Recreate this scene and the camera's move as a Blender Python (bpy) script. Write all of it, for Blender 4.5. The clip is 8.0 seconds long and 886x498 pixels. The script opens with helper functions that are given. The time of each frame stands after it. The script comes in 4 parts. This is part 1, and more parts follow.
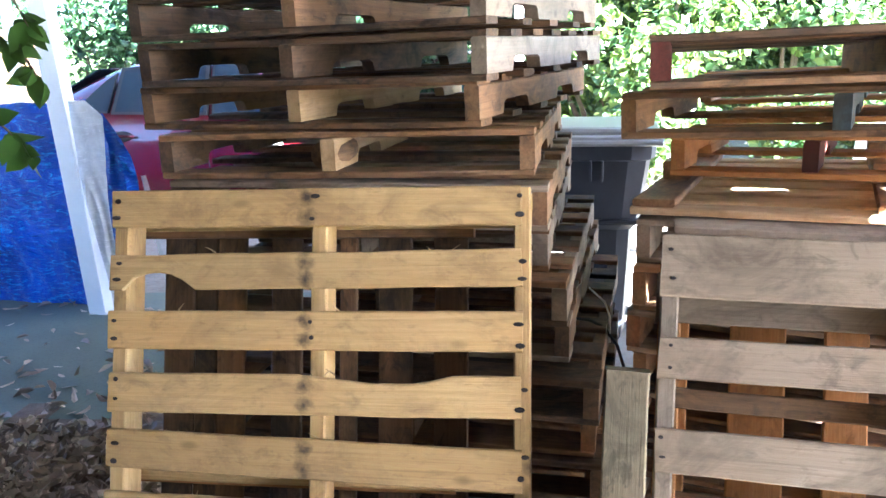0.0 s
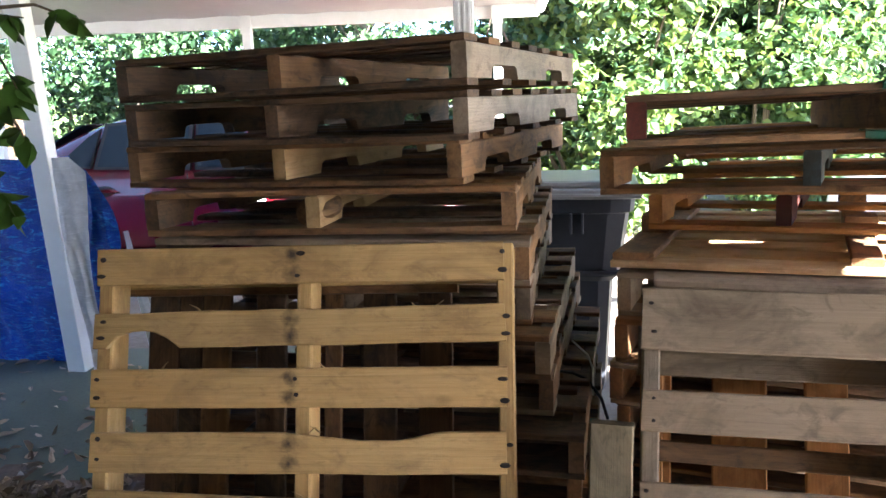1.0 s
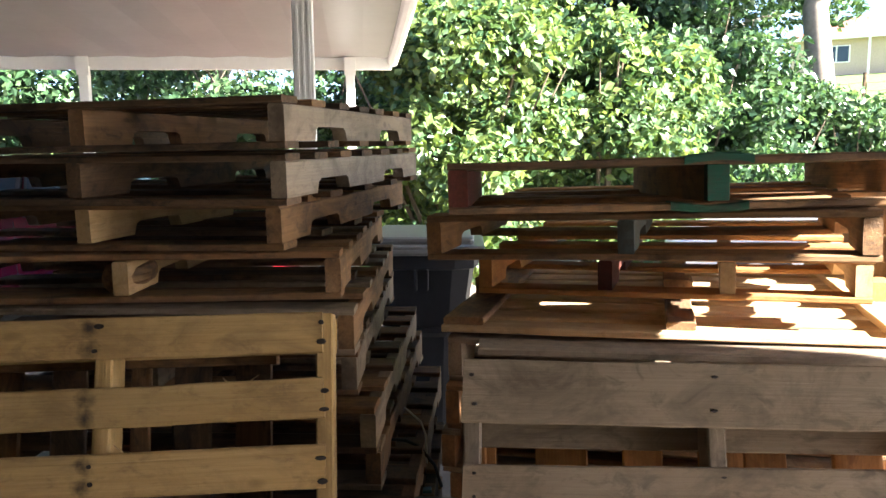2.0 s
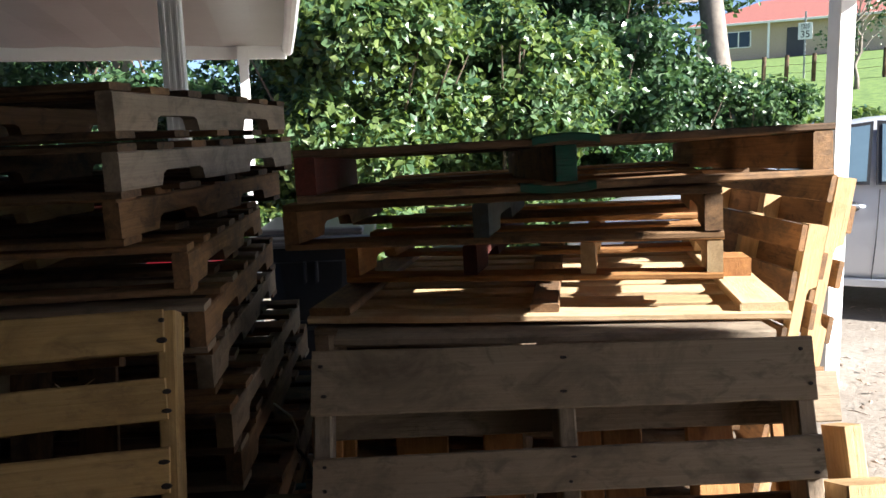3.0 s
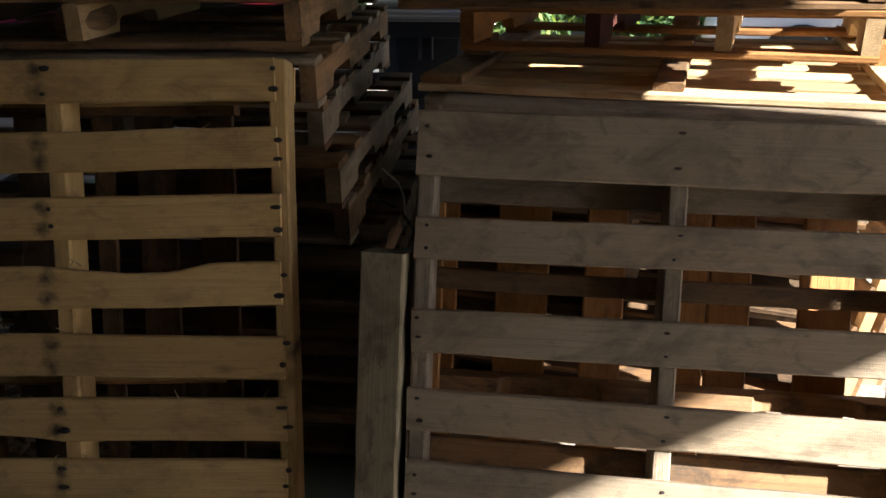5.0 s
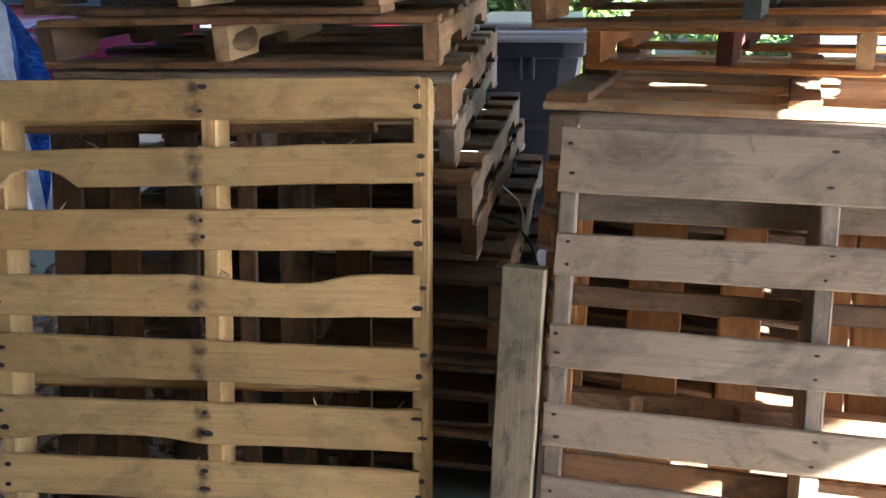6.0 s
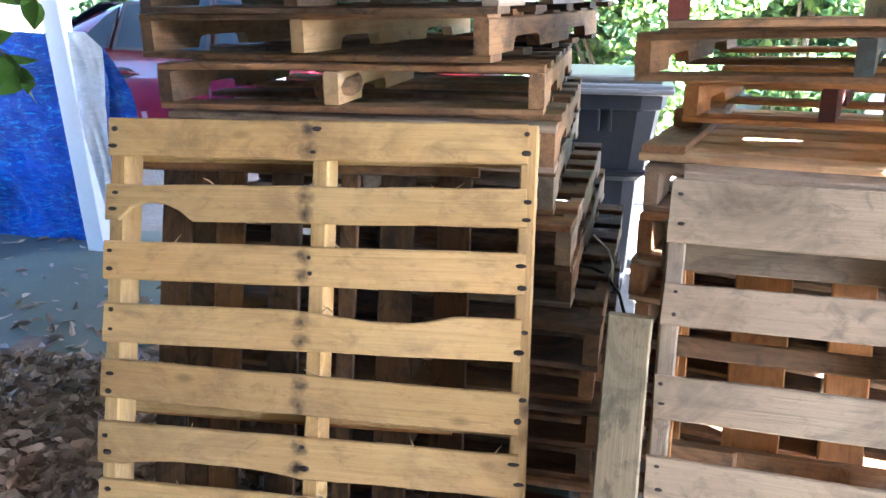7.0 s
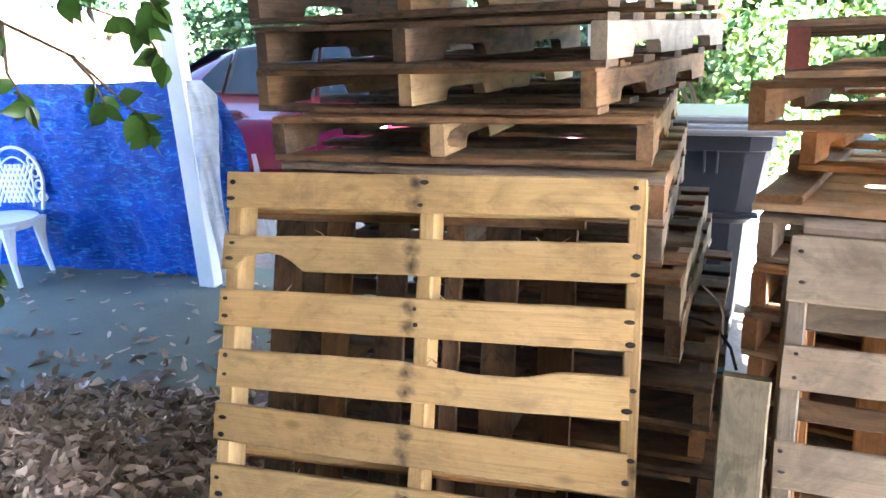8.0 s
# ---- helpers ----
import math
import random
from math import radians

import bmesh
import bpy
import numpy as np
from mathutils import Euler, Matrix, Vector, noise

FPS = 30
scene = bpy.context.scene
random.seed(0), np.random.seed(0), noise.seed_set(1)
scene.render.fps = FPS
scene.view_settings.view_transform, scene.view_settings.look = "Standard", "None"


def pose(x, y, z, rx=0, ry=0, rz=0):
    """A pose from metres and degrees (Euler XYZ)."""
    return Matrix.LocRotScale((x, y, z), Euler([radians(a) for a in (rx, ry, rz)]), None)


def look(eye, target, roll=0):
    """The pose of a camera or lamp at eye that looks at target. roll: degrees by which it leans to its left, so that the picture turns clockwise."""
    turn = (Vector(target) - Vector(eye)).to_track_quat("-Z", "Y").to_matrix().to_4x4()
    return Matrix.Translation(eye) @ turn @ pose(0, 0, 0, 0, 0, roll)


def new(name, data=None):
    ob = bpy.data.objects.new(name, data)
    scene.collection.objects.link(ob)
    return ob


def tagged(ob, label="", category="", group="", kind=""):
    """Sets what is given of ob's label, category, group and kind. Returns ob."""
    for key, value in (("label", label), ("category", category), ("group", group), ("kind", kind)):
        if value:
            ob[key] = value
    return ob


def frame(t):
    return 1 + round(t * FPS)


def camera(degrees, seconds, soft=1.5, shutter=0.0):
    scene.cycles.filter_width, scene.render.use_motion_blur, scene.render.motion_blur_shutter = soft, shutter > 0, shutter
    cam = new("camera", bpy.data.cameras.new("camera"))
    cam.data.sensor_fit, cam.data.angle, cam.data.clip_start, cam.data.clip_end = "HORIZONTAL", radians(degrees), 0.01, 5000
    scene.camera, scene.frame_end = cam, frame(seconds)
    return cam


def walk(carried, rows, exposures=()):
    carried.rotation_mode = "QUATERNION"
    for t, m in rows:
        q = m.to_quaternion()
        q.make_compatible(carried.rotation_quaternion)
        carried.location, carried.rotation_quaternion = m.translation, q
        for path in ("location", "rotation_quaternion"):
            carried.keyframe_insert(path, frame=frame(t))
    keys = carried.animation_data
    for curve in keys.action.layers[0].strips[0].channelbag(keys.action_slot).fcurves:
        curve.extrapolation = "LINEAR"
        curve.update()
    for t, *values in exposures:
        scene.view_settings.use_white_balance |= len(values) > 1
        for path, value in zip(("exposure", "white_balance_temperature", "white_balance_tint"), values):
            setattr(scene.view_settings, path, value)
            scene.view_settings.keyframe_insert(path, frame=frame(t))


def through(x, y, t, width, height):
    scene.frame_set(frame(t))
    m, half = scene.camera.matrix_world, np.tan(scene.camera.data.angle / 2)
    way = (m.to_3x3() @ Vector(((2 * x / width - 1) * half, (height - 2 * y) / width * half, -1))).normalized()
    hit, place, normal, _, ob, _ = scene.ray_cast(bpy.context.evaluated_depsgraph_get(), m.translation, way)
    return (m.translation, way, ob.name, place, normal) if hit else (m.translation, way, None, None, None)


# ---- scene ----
cam = camera(59.7, 8.0)
PATH = [
    (0, (0.16, 0.123, 1.484), (-0.021, 2.051, 0.985), -1.8),
    (0.5, (0.162, 0.109, 1.497), (-0.004, 2.068, 1.125), -2.1),
    (1, (0.158, 0.102, 1.501), (0.025, 2.063, 1.128), -2.0),
    (1.5, (0.185, 0.127, 1.518), (0.094, 2.102, 1.214), -1.6),
    (2, (0.262, 0.167, 1.542), (0.477, 2.138, 1.277), -0.5),
    (3.5, (0.498, 0.178, 1.496), (0.92, 2.101, 1.142), -1.9),
    (4, (0.534, 0.18, 1.433), (0.955, 2.047, 0.852), -2.0),
    (4.5, (0.511, 0.19, 1.402), (0.898, 2.029, 0.718), -0.8),
    (5, (0.442, 0.199, 1.446), (0.538, 2.036, 0.662), -0.1),
    (6.5, (0.212, 0.163, 1.444), (0.111, 2.044, 0.771), -0.7),
    (7, (0.154, 0.151, 1.445), (-0.029, 2.045, 0.827), -0.0),
    (7.5, (0.125, 0.16, 1.458), (-0.151, 2.043, 0.842), -0.3),
    (8, (0.126, 0.16, 1.49), (-0.298, 2.04, 0.955), -1.5),
]
walk(cam, [(t, look(eye, target, roll)) for t, eye, target, roll in PATH],
     exposures=[(0.0, 5.85, 5250, 11), (0.5, 5.20, 5550, 12), (1.0, 4.75, 5800, 12), (1.5, 4.32, 6050, 12), (2.0, 3.92, 6250, 12), (3.3, 1.95, 5850, 11), (3.5, 1.88, 5850, 10), (4.0, 1.65, 5900, 9),
                (4.5, 1.65, 5950, 9), (5.0, 2.72, 6150, 9), (5.3, 3.45, 6050, 9), (6.2, 5.40, 5300, 11), (6.5, 5.90, 5150, 11), (7.5, 6.02, 5400, 11), (8.0, 6.10, 5450, 11)])

# ---- sky and sun ----
SUN = Vector((0.70, -0.50, 0.45)).normalized()
world = bpy.data.worlds.new("world")
scene.world = world
world.use_nodes = True
wn, wl = world.node_tree.nodes, world.node_tree.links
sky = wn.new("ShaderNodeTexSky")
sky.sky_type, sky.sun_disc = "NISHITA", False
sky.air_density, sky.dust_density, sky.ozone_density = 0.5, 0.8, 0.6
sky.sun_elevation = math.asin(SUN.z)
sky.sun_rotation = math.atan2(SUN.x, SUN.y)
wl.new(sky.outputs["Color"], wn["Background"].inputs["Color"])
wn["Background"].inputs["Strength"].default_value = 0.05
sun = new("sun", bpy.data.lights.new("sun", "SUN"))
sun.data.energy, sun.data.angle, sun.data.color = 5.0, radians(0.6), (1.0, 0.93, 0.82)
sun.matrix_world = look(SUN * 30, (0, 0, 0))


# ---- materials ----
def material(name):
    m = bpy.data.materials.new(name)
    m.use_nodes = True
    return m, m.node_tree.nodes, m.node_tree.links, m.node_tree.nodes["Principled BSDF"]


def mathn(n, l, op, a, b=None):
    x = n.new("ShaderNodeMath")
    x.operation = op
    for i, v in enumerate((a, b)):
        if v is None:
            continue
        if isinstance(v, (int, float)):
            x.inputs[i].default_value = v
        else:
            l.new(v, x.inputs[i])
    return x.outputs[0]


def coords(n, l, scale, jitter=True, source="Object"):
    """Object coordinates, shifted by the object's random number, scaled along each axis."""
    tc = n.new("ShaderNodeTexCoord")
    mp = n.new("ShaderNodeMapping")
    mp.inputs["Scale"].default_value = scale
    out = tc.outputs[source]
    if jitter:
        info = n.new("ShaderNodeObjectInfo")
        add = n.new("ShaderNodeVectorMath")
        add.operation = "ADD"
        cmb = n.new("ShaderNodeCombineXYZ")
        for i, k in enumerate((37.0, 91.0, 53.0)):
            l.new(mathn(n, l, "MULTIPLY", info.outputs["Random"], k), cmb.inputs[i])
        l.new(out, add.inputs[0])
        l.new(cmb.outputs[0], add.inputs[1])
        out = add.outputs[0]
    l.new(out, mp.inputs["Vector"])
    return mp.outputs[0]


def noise_at(n, l, vec, scale, detail=4, rough=0.6, distortion=0.0):
    x = n.new("ShaderNodeTexNoise")
    x.inputs["Scale"].default_value, x.inputs["Detail"].default_value = scale, detail
    x.inputs["Roughness"].default_value, x.inputs["Distortion"].default_value = rough, distortion
    l.new(vec, x.inputs["Vector"])
    return x.outputs["Fac"]


def ramp(n, l, fac, stops):
    x = n.new("ShaderNodeValToRGB")
    el = x.color_ramp.elements
    while len(el) < len(stops):
        el.new(0.5)
    for e, (p, c) in zip(el, stops):
        e.position, e.color = p, (*c, 1) if len(c) == 3 else c
    l.new(fac, x.inputs["Fac"])
    return x.outputs["Color"]


def mix(n, l, fac, a, b, kind="MIX"):
    x = n.new("ShaderNodeMix")
    x.data_type, x.blend_type = "RGBA", kind
    for sock, v in ((x.inputs["Factor"], fac), (x.inputs["A"], a), (x.inputs["B"], b)):
        if isinstance(v, (int, float)):
            sock.default_value = v
        elif isinstance(v, tuple):
            sock.default_value = (*v, 1)
        else:
            l.new(v, sock)
    return x.outputs["Result"]


def bump(n, l, bsdf, height, strength=0.4, distance=0.003):
    b = n.new("ShaderNodeBump")
    b.inputs["Strength"].default_value, b.inputs["Distance"].default_value = strength, distance
    l.new(height, b.inputs["Height"])
    l.new(b.outputs[0], bsdf.inputs["Normal"])


def wood(name, light, dark, stain=(0.05, 0.04, 0.03), grey=0.0, stain_amount=0.55, nail_stain=False, spread=0.35):
    """Sawn timber, grain along local x, with blotches, knots, saw marks and a tone that differs from piece to piece."""
    m, n, l, bsdf = material(name)
    grain = noise_at(n, l, coords(n, l, (0.8, 34, 34)), 2.0, 9, 0.72, 1.4)
    fine = noise_at(n, l, coords(n, l, (5, 170, 170)), 1.5, 3, 0.6)
    col = ramp(n, l, grain, [(0.30, dark), (0.50, tuple(0.45 * a + 0.55 * b for a, b in zip(light, dark))), (0.68, light)])
    shade = noise_at(n, l, coords(n, l, (1.7, 5, 5)), 1.1, 3, 0.5)
    col = mix(n, l, ramp(n, l, shade, [(0.35, (0.45,) * 3), (0.60, (0, 0, 0))]), col, tuple(c * k for c, k in zip(light, (0.80, 0.66, 0.50))))
    speck = noise_at(n, l, coords(n, l, (26, 80, 80)), 1.0, 2, 0.5)
    col = mix(n, l, ramp(n, l, speck, [(0.66, (0, 0, 0)), (0.76, (0.4,) * 3)]), col, tuple(c * 0.4 for c in dark))
    col = mix(n, l, mathn(n, l, "MULTIPLY", fine, 0.5), col, tuple(c * 0.55 for c in dark))
    blotch = noise_at(n, l, coords(n, l, (2.6, 4.0, 4.0)), 1.4, 8, 0.70, 0.8)
    col = mix(n, l, ramp(n, l, blotch, [(0.48, (0, 0, 0)), (0.66, (stain_amount * 1.3,) * 3)]), col, stain)
    mottle = noise_at(n, l, coords(n, l, (11, 20, 20)), 1.2, 6, 0.68, 0.6)
    col = mix(n, l, ramp(n, l, mottle, [(0.53, (0, 0, 0)), (0.66, (stain_amount * 1.05,) * 3)]), col, stain)
    dirt = noise_at(n, l, coords(n, l, (1.2, 60, 60)), 1.6, 5, 0.7, 0.3)
    col = mix(n, l, ramp(n, l, dirt, [(0.56, (0, 0, 0)), (0.70, (0.5,) * 3)]), col, tuple(c * 0.5 for c in dark))
    if grey:
        wash = noise_at(n, l, coords(n, l, (1.6, 9, 9)), 1.1, 5, 0.6)
        col = mix(n, l, ramp(n, l, wash, [(0.30, (grey,) * 3), (0.75, (grey * 0.35,) * 3)]), col, (0.37, 0.32, 0.25))
    vor = n.new("ShaderNodeTexVoronoi")
    vor.inputs["Scale"].default_value = 1.0
    l.new(coords(n, l, (4.5, 9, 9)), vor.inputs["Vector"])
    knot = ramp(n, l, vor.outputs["Distance"], [(0.05, (0.6,) * 3), (0.13, (0, 0, 0))])
    col = mix(n, l, knot, col, tuple(c * 0.35 for c in dark))
    if nail_stain:
        tc = n.new("ShaderNodeTexCoord")
        sep = n.new("ShaderNodeSeparateXYZ")
        l.new(tc.outputs["Object"], sep.inputs[0])
        dx = mathn(n, l, "MULTIPLY", mathn(n, l, "ADD", sep.outputs[0], 0.006), 1.0)
        dy = mathn(n, l, "SUBTRACT", mathn(n, l, "ABSOLUTE", sep.outputs[1]), 0.021)
        near = mathn(n, l, "SQRT", mathn(n, l, "ADD", mathn(n, l, "MULTIPLY", dx, dx), mathn(n, l, "MULTIPLY", dy, dy)))
        spot = mathn(n, l, "ADD", near, mathn(n, l, "MULTIPLY", noise_at(n, l, coords(n, l, (1, 1, 1)), 38, 3), 0.045))
        col = mix(n, l, ramp(n, l, spot, [(0.024, (0.9,) * 3), (0.048, (0, 0, 0))]), col, (0.03, 0.026, 0.028))
    info = n.new("ShaderNodeObjectInfo")
    tone = ramp(n, l, info.outputs["Random"], [(0.0, (1 - spread,) * 3), (0.35, (1, 1 - spread * 0.15, 1 - spread * 0.3)), (0.7, (1 - spread * 0.3, 1 - spread * 0.42, 1 - spread * 0.6)), (1.0, (1, 1, 1))])
    col = mix(n, l, 1.0, col, tone, "MULTIPLY")
    l.new(col, bsdf.inputs["Base Color"])
    bsdf.inputs["Roughness"].default_value = 0.78
    bsdf.inputs["Specular IOR Level"].default_value = 0.25
    saw = n.new("ShaderNodeTexWave")
    saw.inputs["Scale"].default_value, saw.inputs["Distortion"].default_value = 1.0, 3.0
    l.new(coords(n, l, (70, 6, 6)), saw.inputs["Vector"])
    height = mathn(n, l, "ADD", mathn(n, l, "MULTIPLY", grain, 1.0), mathn(n, l, "MULTIPLY", fine, 0.5))
    height = mathn(n, l, "ADD", height, mathn(n, l, "MULTIPLY", saw.outputs["Fac"], 0.03))
    bump(n, l, bsdf, height, 0.55, 0.004)
    return m


def plain(name, color, rough=0.5, metal=0.0, vary=0.12, scale=6.0, relief=0.0, coat=0.0):
    """A painted, moulded or metal surface with faint mottling."""
    m, n, l, bsdf = material(name)
    v = coords(n, l, (1, 1, 1))
    a = noise_at(n, l, v, scale, 5, 0.6)
    b = noise_at(n, l, v, scale * 9, 3, 0.6)
    f = mathn(n, l, "ADD", mathn(n, l, "MULTIPLY", a, 0.7), mathn(n, l, "MULTIPLY", b, 0.3))
    l.new(ramp(n, l, f, [(0.30, tuple(c * (1 - vary) for c in color)), (0.70, tuple(min(1, c * (1 + vary)) for c in color))]), bsdf.inputs["Base Color"])
    bsdf.inputs["Roughness"].default_value, bsdf.inputs["Metallic"].default_value = rough, metal
    bsdf.inputs["Coat Weight"].default_value = coat
    if relief:
        bump(n, l, bsdf, f, relief, 0.01)
    return m


def leaf(name, a, b, shine=0.4, through=0.45):
    """Leaves: colour from leaf to leaf, with light passing through the blade."""
    m, n, l, bsdf = material(name)
    geo = n.new("ShaderNodeNewGeometry")
    col = ramp(n, l, geo.outputs["Random Per Island"], [(0.0, a), (0.6, tuple(0.5 * (x + y) for x, y in zip(a, b))), (1.0, b)])
    v = noise_at(n, l, coords(n, l, (1, 1, 1)), 60, 2)
    col = mix(n, l, mathn(n, l, "MULTIPLY", v, 0.35), col, tuple(c * 0.5 for c in a))
    l.new(col, bsdf.inputs["Base Color"])
    bsdf.inputs["Roughness"].default_value = shine
    if through:
        tr = n.new("ShaderNodeBsdfTranslucent")
        l.new(mix(n, l, 1.0, col, (1.0, 1.0, 0.6), "MULTIPLY"), tr.inputs["Color"])
        ms = n.new("ShaderNodeMixShader")
        ms.inputs[0].default_value = through
        l.new(bsdf.outputs[0], ms.inputs[1])
        l.new(tr.outputs[0], ms.inputs[2])
        l.new(ms.outputs[0], n["Material Output"].inputs["Surface"])
    return m


WOOD_YELLOW = wood("yellow_pine", (0.66, 0.475, 0.225), (0.50, 0.335, 0.14), (0.20, 0.13, 0.07), 0.0, 0.40, True, 0.3)
WOOD_WEATHERED = wood("weathered_timber", (0.43, 0.355, 0.27), (0.24, 0.19, 0.14), (0.085, 0.064, 0.045), 0.36, 0.72)
# own brown tone, darkened further to put the stacks' inner shade into the colour
WOOD_BROWN = wood("brown_timber", (0.40, 0.235, 0.11), (0.19, 0.105, 0.05), (0.045, 0.033, 0.025), 0.10, 0.65)
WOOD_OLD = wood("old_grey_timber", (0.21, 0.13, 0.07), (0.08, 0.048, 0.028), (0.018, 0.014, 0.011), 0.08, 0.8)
WOOD_MOSSY = wood("mossy_timber", (0.30, 0.255, 0.165), (0.155, 0.13, 0.085), (0.05, 0.05, 0.028), 0.2, 0.8)
WOOD_ORANGE = wood("orange_timber", (0.62, 0.335, 0.125), (0.44, 0.215, 0.08), (0.14, 0.07, 0.035), 0.0, 0.45)
WOOD_PALE = wood("pale_timber", (0.66, 0.50, 0.29), (0.50, 0.34, 0.17), (0.22, 0.14, 0.07), 0.1, 0.35)
# fresh sawn boards, lightened further to paint in the sun on the slats
WOOD_FRESH_SUNLIT = wood("fresh_sawn_sunlit_timber", (0.78, 0.62, 0.40), (0.62, 0.45, 0.26), (0.30, 0.18, 0.09), 0.0, 0.35, False, 0.15)
RED_PAINT = wood("dark_red_painted_timber", (0.15, 0.04, 0.028), (0.08, 0.022, 0.016), (0.04, 0.03, 0.025), 0.0, 0.5)
GREEN_PAINT = wood("green_painted_timber", (0.02, 0.13, 0.085), (0.012, 0.08, 0.055), (0.05, 0.05, 0.04), 0.0, 0.5)
BLUE_PAINT = wood("blue_grey_painted_timber", (0.12, 0.16, 0.17), (0.07, 0.10, 0.11), (0.06, 0.05, 0.04), 0.0, 0.5)
NAIL = plain("rusty_nail", (0.03, 0.024, 0.022), 0.7, 0.4)


# ---- building helpers ----
def part(name, bm, mat, parent, label="", m=None, smooth=False):
    me = bpy.data.meshes.new(name)
    bm.to_mesh(me)
    bm.free()
    me.materials.append(mat)
    if smooth:
        me.shade_smooth()
    return placed(name, me, parent, m, label)


def placed(name, me, parent, m=None, label=""):
    ob = new(name, me)
    if parent is not None:
        ob.parent = parent
    if m is not None:
        ob.matrix_basis = m
    return tagged(ob, label)


def thing(name, m, label, category, group="", kind=""):
    e = new(name)
    e.empty_display_size = 0.1
    e.matrix_basis = m
    return tagged(e, label, category, group, kind)


def add_box(bm, x0, y0, z0, x1, y1, z1, bevel=0.0, seg=1):
    r = bmesh.ops.create_cube(bm, size=1.0, matrix=Matrix.Translation(((x0 + x1) / 2, (y0 + y1) / 2, (z0 + z1) / 2)) @ Matrix.Diagonal((x1 - x0, y1 - y0, z1 - z0, 1)))
    if bevel:
        es = list({e for v in r["verts"] for e in v.link_edges})
        bmesh.ops.bevel(bm, geom=es, offset=bevel, segments=seg, affect="EDGES", profile=0.5)
    return bm


def box(x0, y0, z0, x1, y1, z1, bevel=0.0, seg=1):
    return add_box(bmesh.new(), x0, y0, z0, x1, y1, z1, bevel, seg)


def tube(points, radius, sides=8, taper=None):
    """A round rod through the points; radius may be tapered to a list."""
    bm = bmesh.new()
    pts = [Vector(p) for p in points]
    rings = []
    for i, p in enumerate(pts):
        d = (pts[min(i + 1, len(pts) - 1)] - pts[max(i - 1, 0)]).normalized()
        u = d.orthogonal().normalized() if not rings else (u - u.dot(d) * d).normalized()
        w = d.cross(u)
        r = taper[i] if taper else radius
        rings.append([bm.verts.new(p + r * (math.cos(a) * u + math.sin(a) * w)) for a in (2 * math.pi * k / sides for k in range(sides))])
    for a, b in zip(rings, rings[1:]):
        for k in range(sides):
            bm.faces.new((a[k], a[(k + 1) % sides], b[(k + 1) % sides], b[k]))
    bm.faces.new(rings[0][::-1])
    bm.faces.new(rings[-1])
    return bm


def timber(length, width, thick, seed=0, wob=0.0025, low=None, high=None, stations=9, ends=0.004):
    """A sawn board along x, centred, with knocked-off edges and uneven sides; low/high(x) move the lower and upper edge in y."""
    rnd = random.Random(seed)
    bm = bmesh.new()
    c = min(0.004, thick * 0.2)
    rings = []
    ph = rnd.uniform(0, 90)
    bow = rnd.uniform(-1, 1) * wob * 1.2
    skew = [rnd.uniform(-ends, ends) for _ in range(2)]
    for i in range(stations):
        s = i / (stations - 1)
        x = (s - 0.5) * length
        n1 = noise.noise((x * 6 + ph, 0, 0)) * wob
        n2 = noise.noise((x * 6 + ph, 7, 0)) * wob
        lo = -width / 2 + n1 + (low(x) if low else 0)
        hi = width / 2 + n2 + (high(x) if high else 0)
        b = bow * (1 - (2 * s - 1) ** 2) + noise.noise((x * 3, ph, 3)) * wob * 0.5
        z0, z1 = -thick / 2 + b, thick / 2 + b
        ring = [(lo + c, z0), (hi - c, z0), (hi, z0 + c), (hi, z1 - c), (hi - c, z1), (lo + c, z1), (lo, z1 - c), (lo, z0 + c)]
        sk = skew[0] if i == 0 else skew[1] if i == stations - 1 else 0
        rings.append([bm.verts.new((x + sk * y / width, y, z)) for y, z in ring])
    for a, b in zip(rings, rings[1:]):
        for k in range(8):
            bm.faces.new((a[k], b[k], b[(k + 1) % 8], a[(k + 1) % 8]))
    bm.faces.new(rings[0])
    bm.faces.new(rings[-1][::-1])
    bmesh.ops.recalc_face_normals(bm, faces=bm.faces[:])
    return bm


def stringer(length, height, thick, seed=0, notched=True):
    """A pallet runner along x: upright plank with two fork notches cut into its lower edge."""
    rnd = random.Random(seed)
    a, b = length * 0.155, length * 0.36
    d = height * 0.42 if notched else 0.0
    half = [(0, 0), (a, 0), (a + 0.012, d * 0.8), (a + 0.03, d), (b - 0.03, d), (b - 0.012, d * 0.8), (b, 0), (length / 2, 0)]
    low = [(x - length / 2, z) for x, z in half] + [(length / 2 - x, z) for x, z in reversed(half[:-1])]
    bm = bmesh.new()
    rows = []
    for x, z in low:
        k = noise.noise((x * 5 + seed, 1, 2)) * 0.003
        rows.append([bm.verts.new(p) for p in ((x, -thick / 2 + k, z), (x, thick / 2 + k, z), (x, thick / 2 + k, height - 0.004), (x, thick / 2 - 0.004 + k, height), (x, -thick / 2 + 0.004 + k, height), (x, -thick / 2 + k, height - 0.004))])
    for p, q in zip(rows, rows[1:]):
        for k in range(6):
            bm.faces.new((p[k], q[k], q[(k + 1) % 6], p[(k + 1) % 6]))
    bm.faces.new(rows[0])
    bm.faces.new(rows[-1][::-1])
    bmesh.ops.recalc_face_normals(bm, faces=bm.faces[:])
    return bm


def nail_mesh():
    bm = bmesh.new()
    bmesh.ops.create_cone(bm, cap_ends=True, segments=8, radius1=0.0085, radius2=0.006, depth=0.003)
    me = bpy.data.meshes.new("nail")
    bm.to_mesh(me)
    bm.free()
    me.materials.append(NAIL)
    return me


NAIL_MESH = nail_mesh()
SEED = [100]


def seed():
    SEED[0] += 1
    return SEED[0]


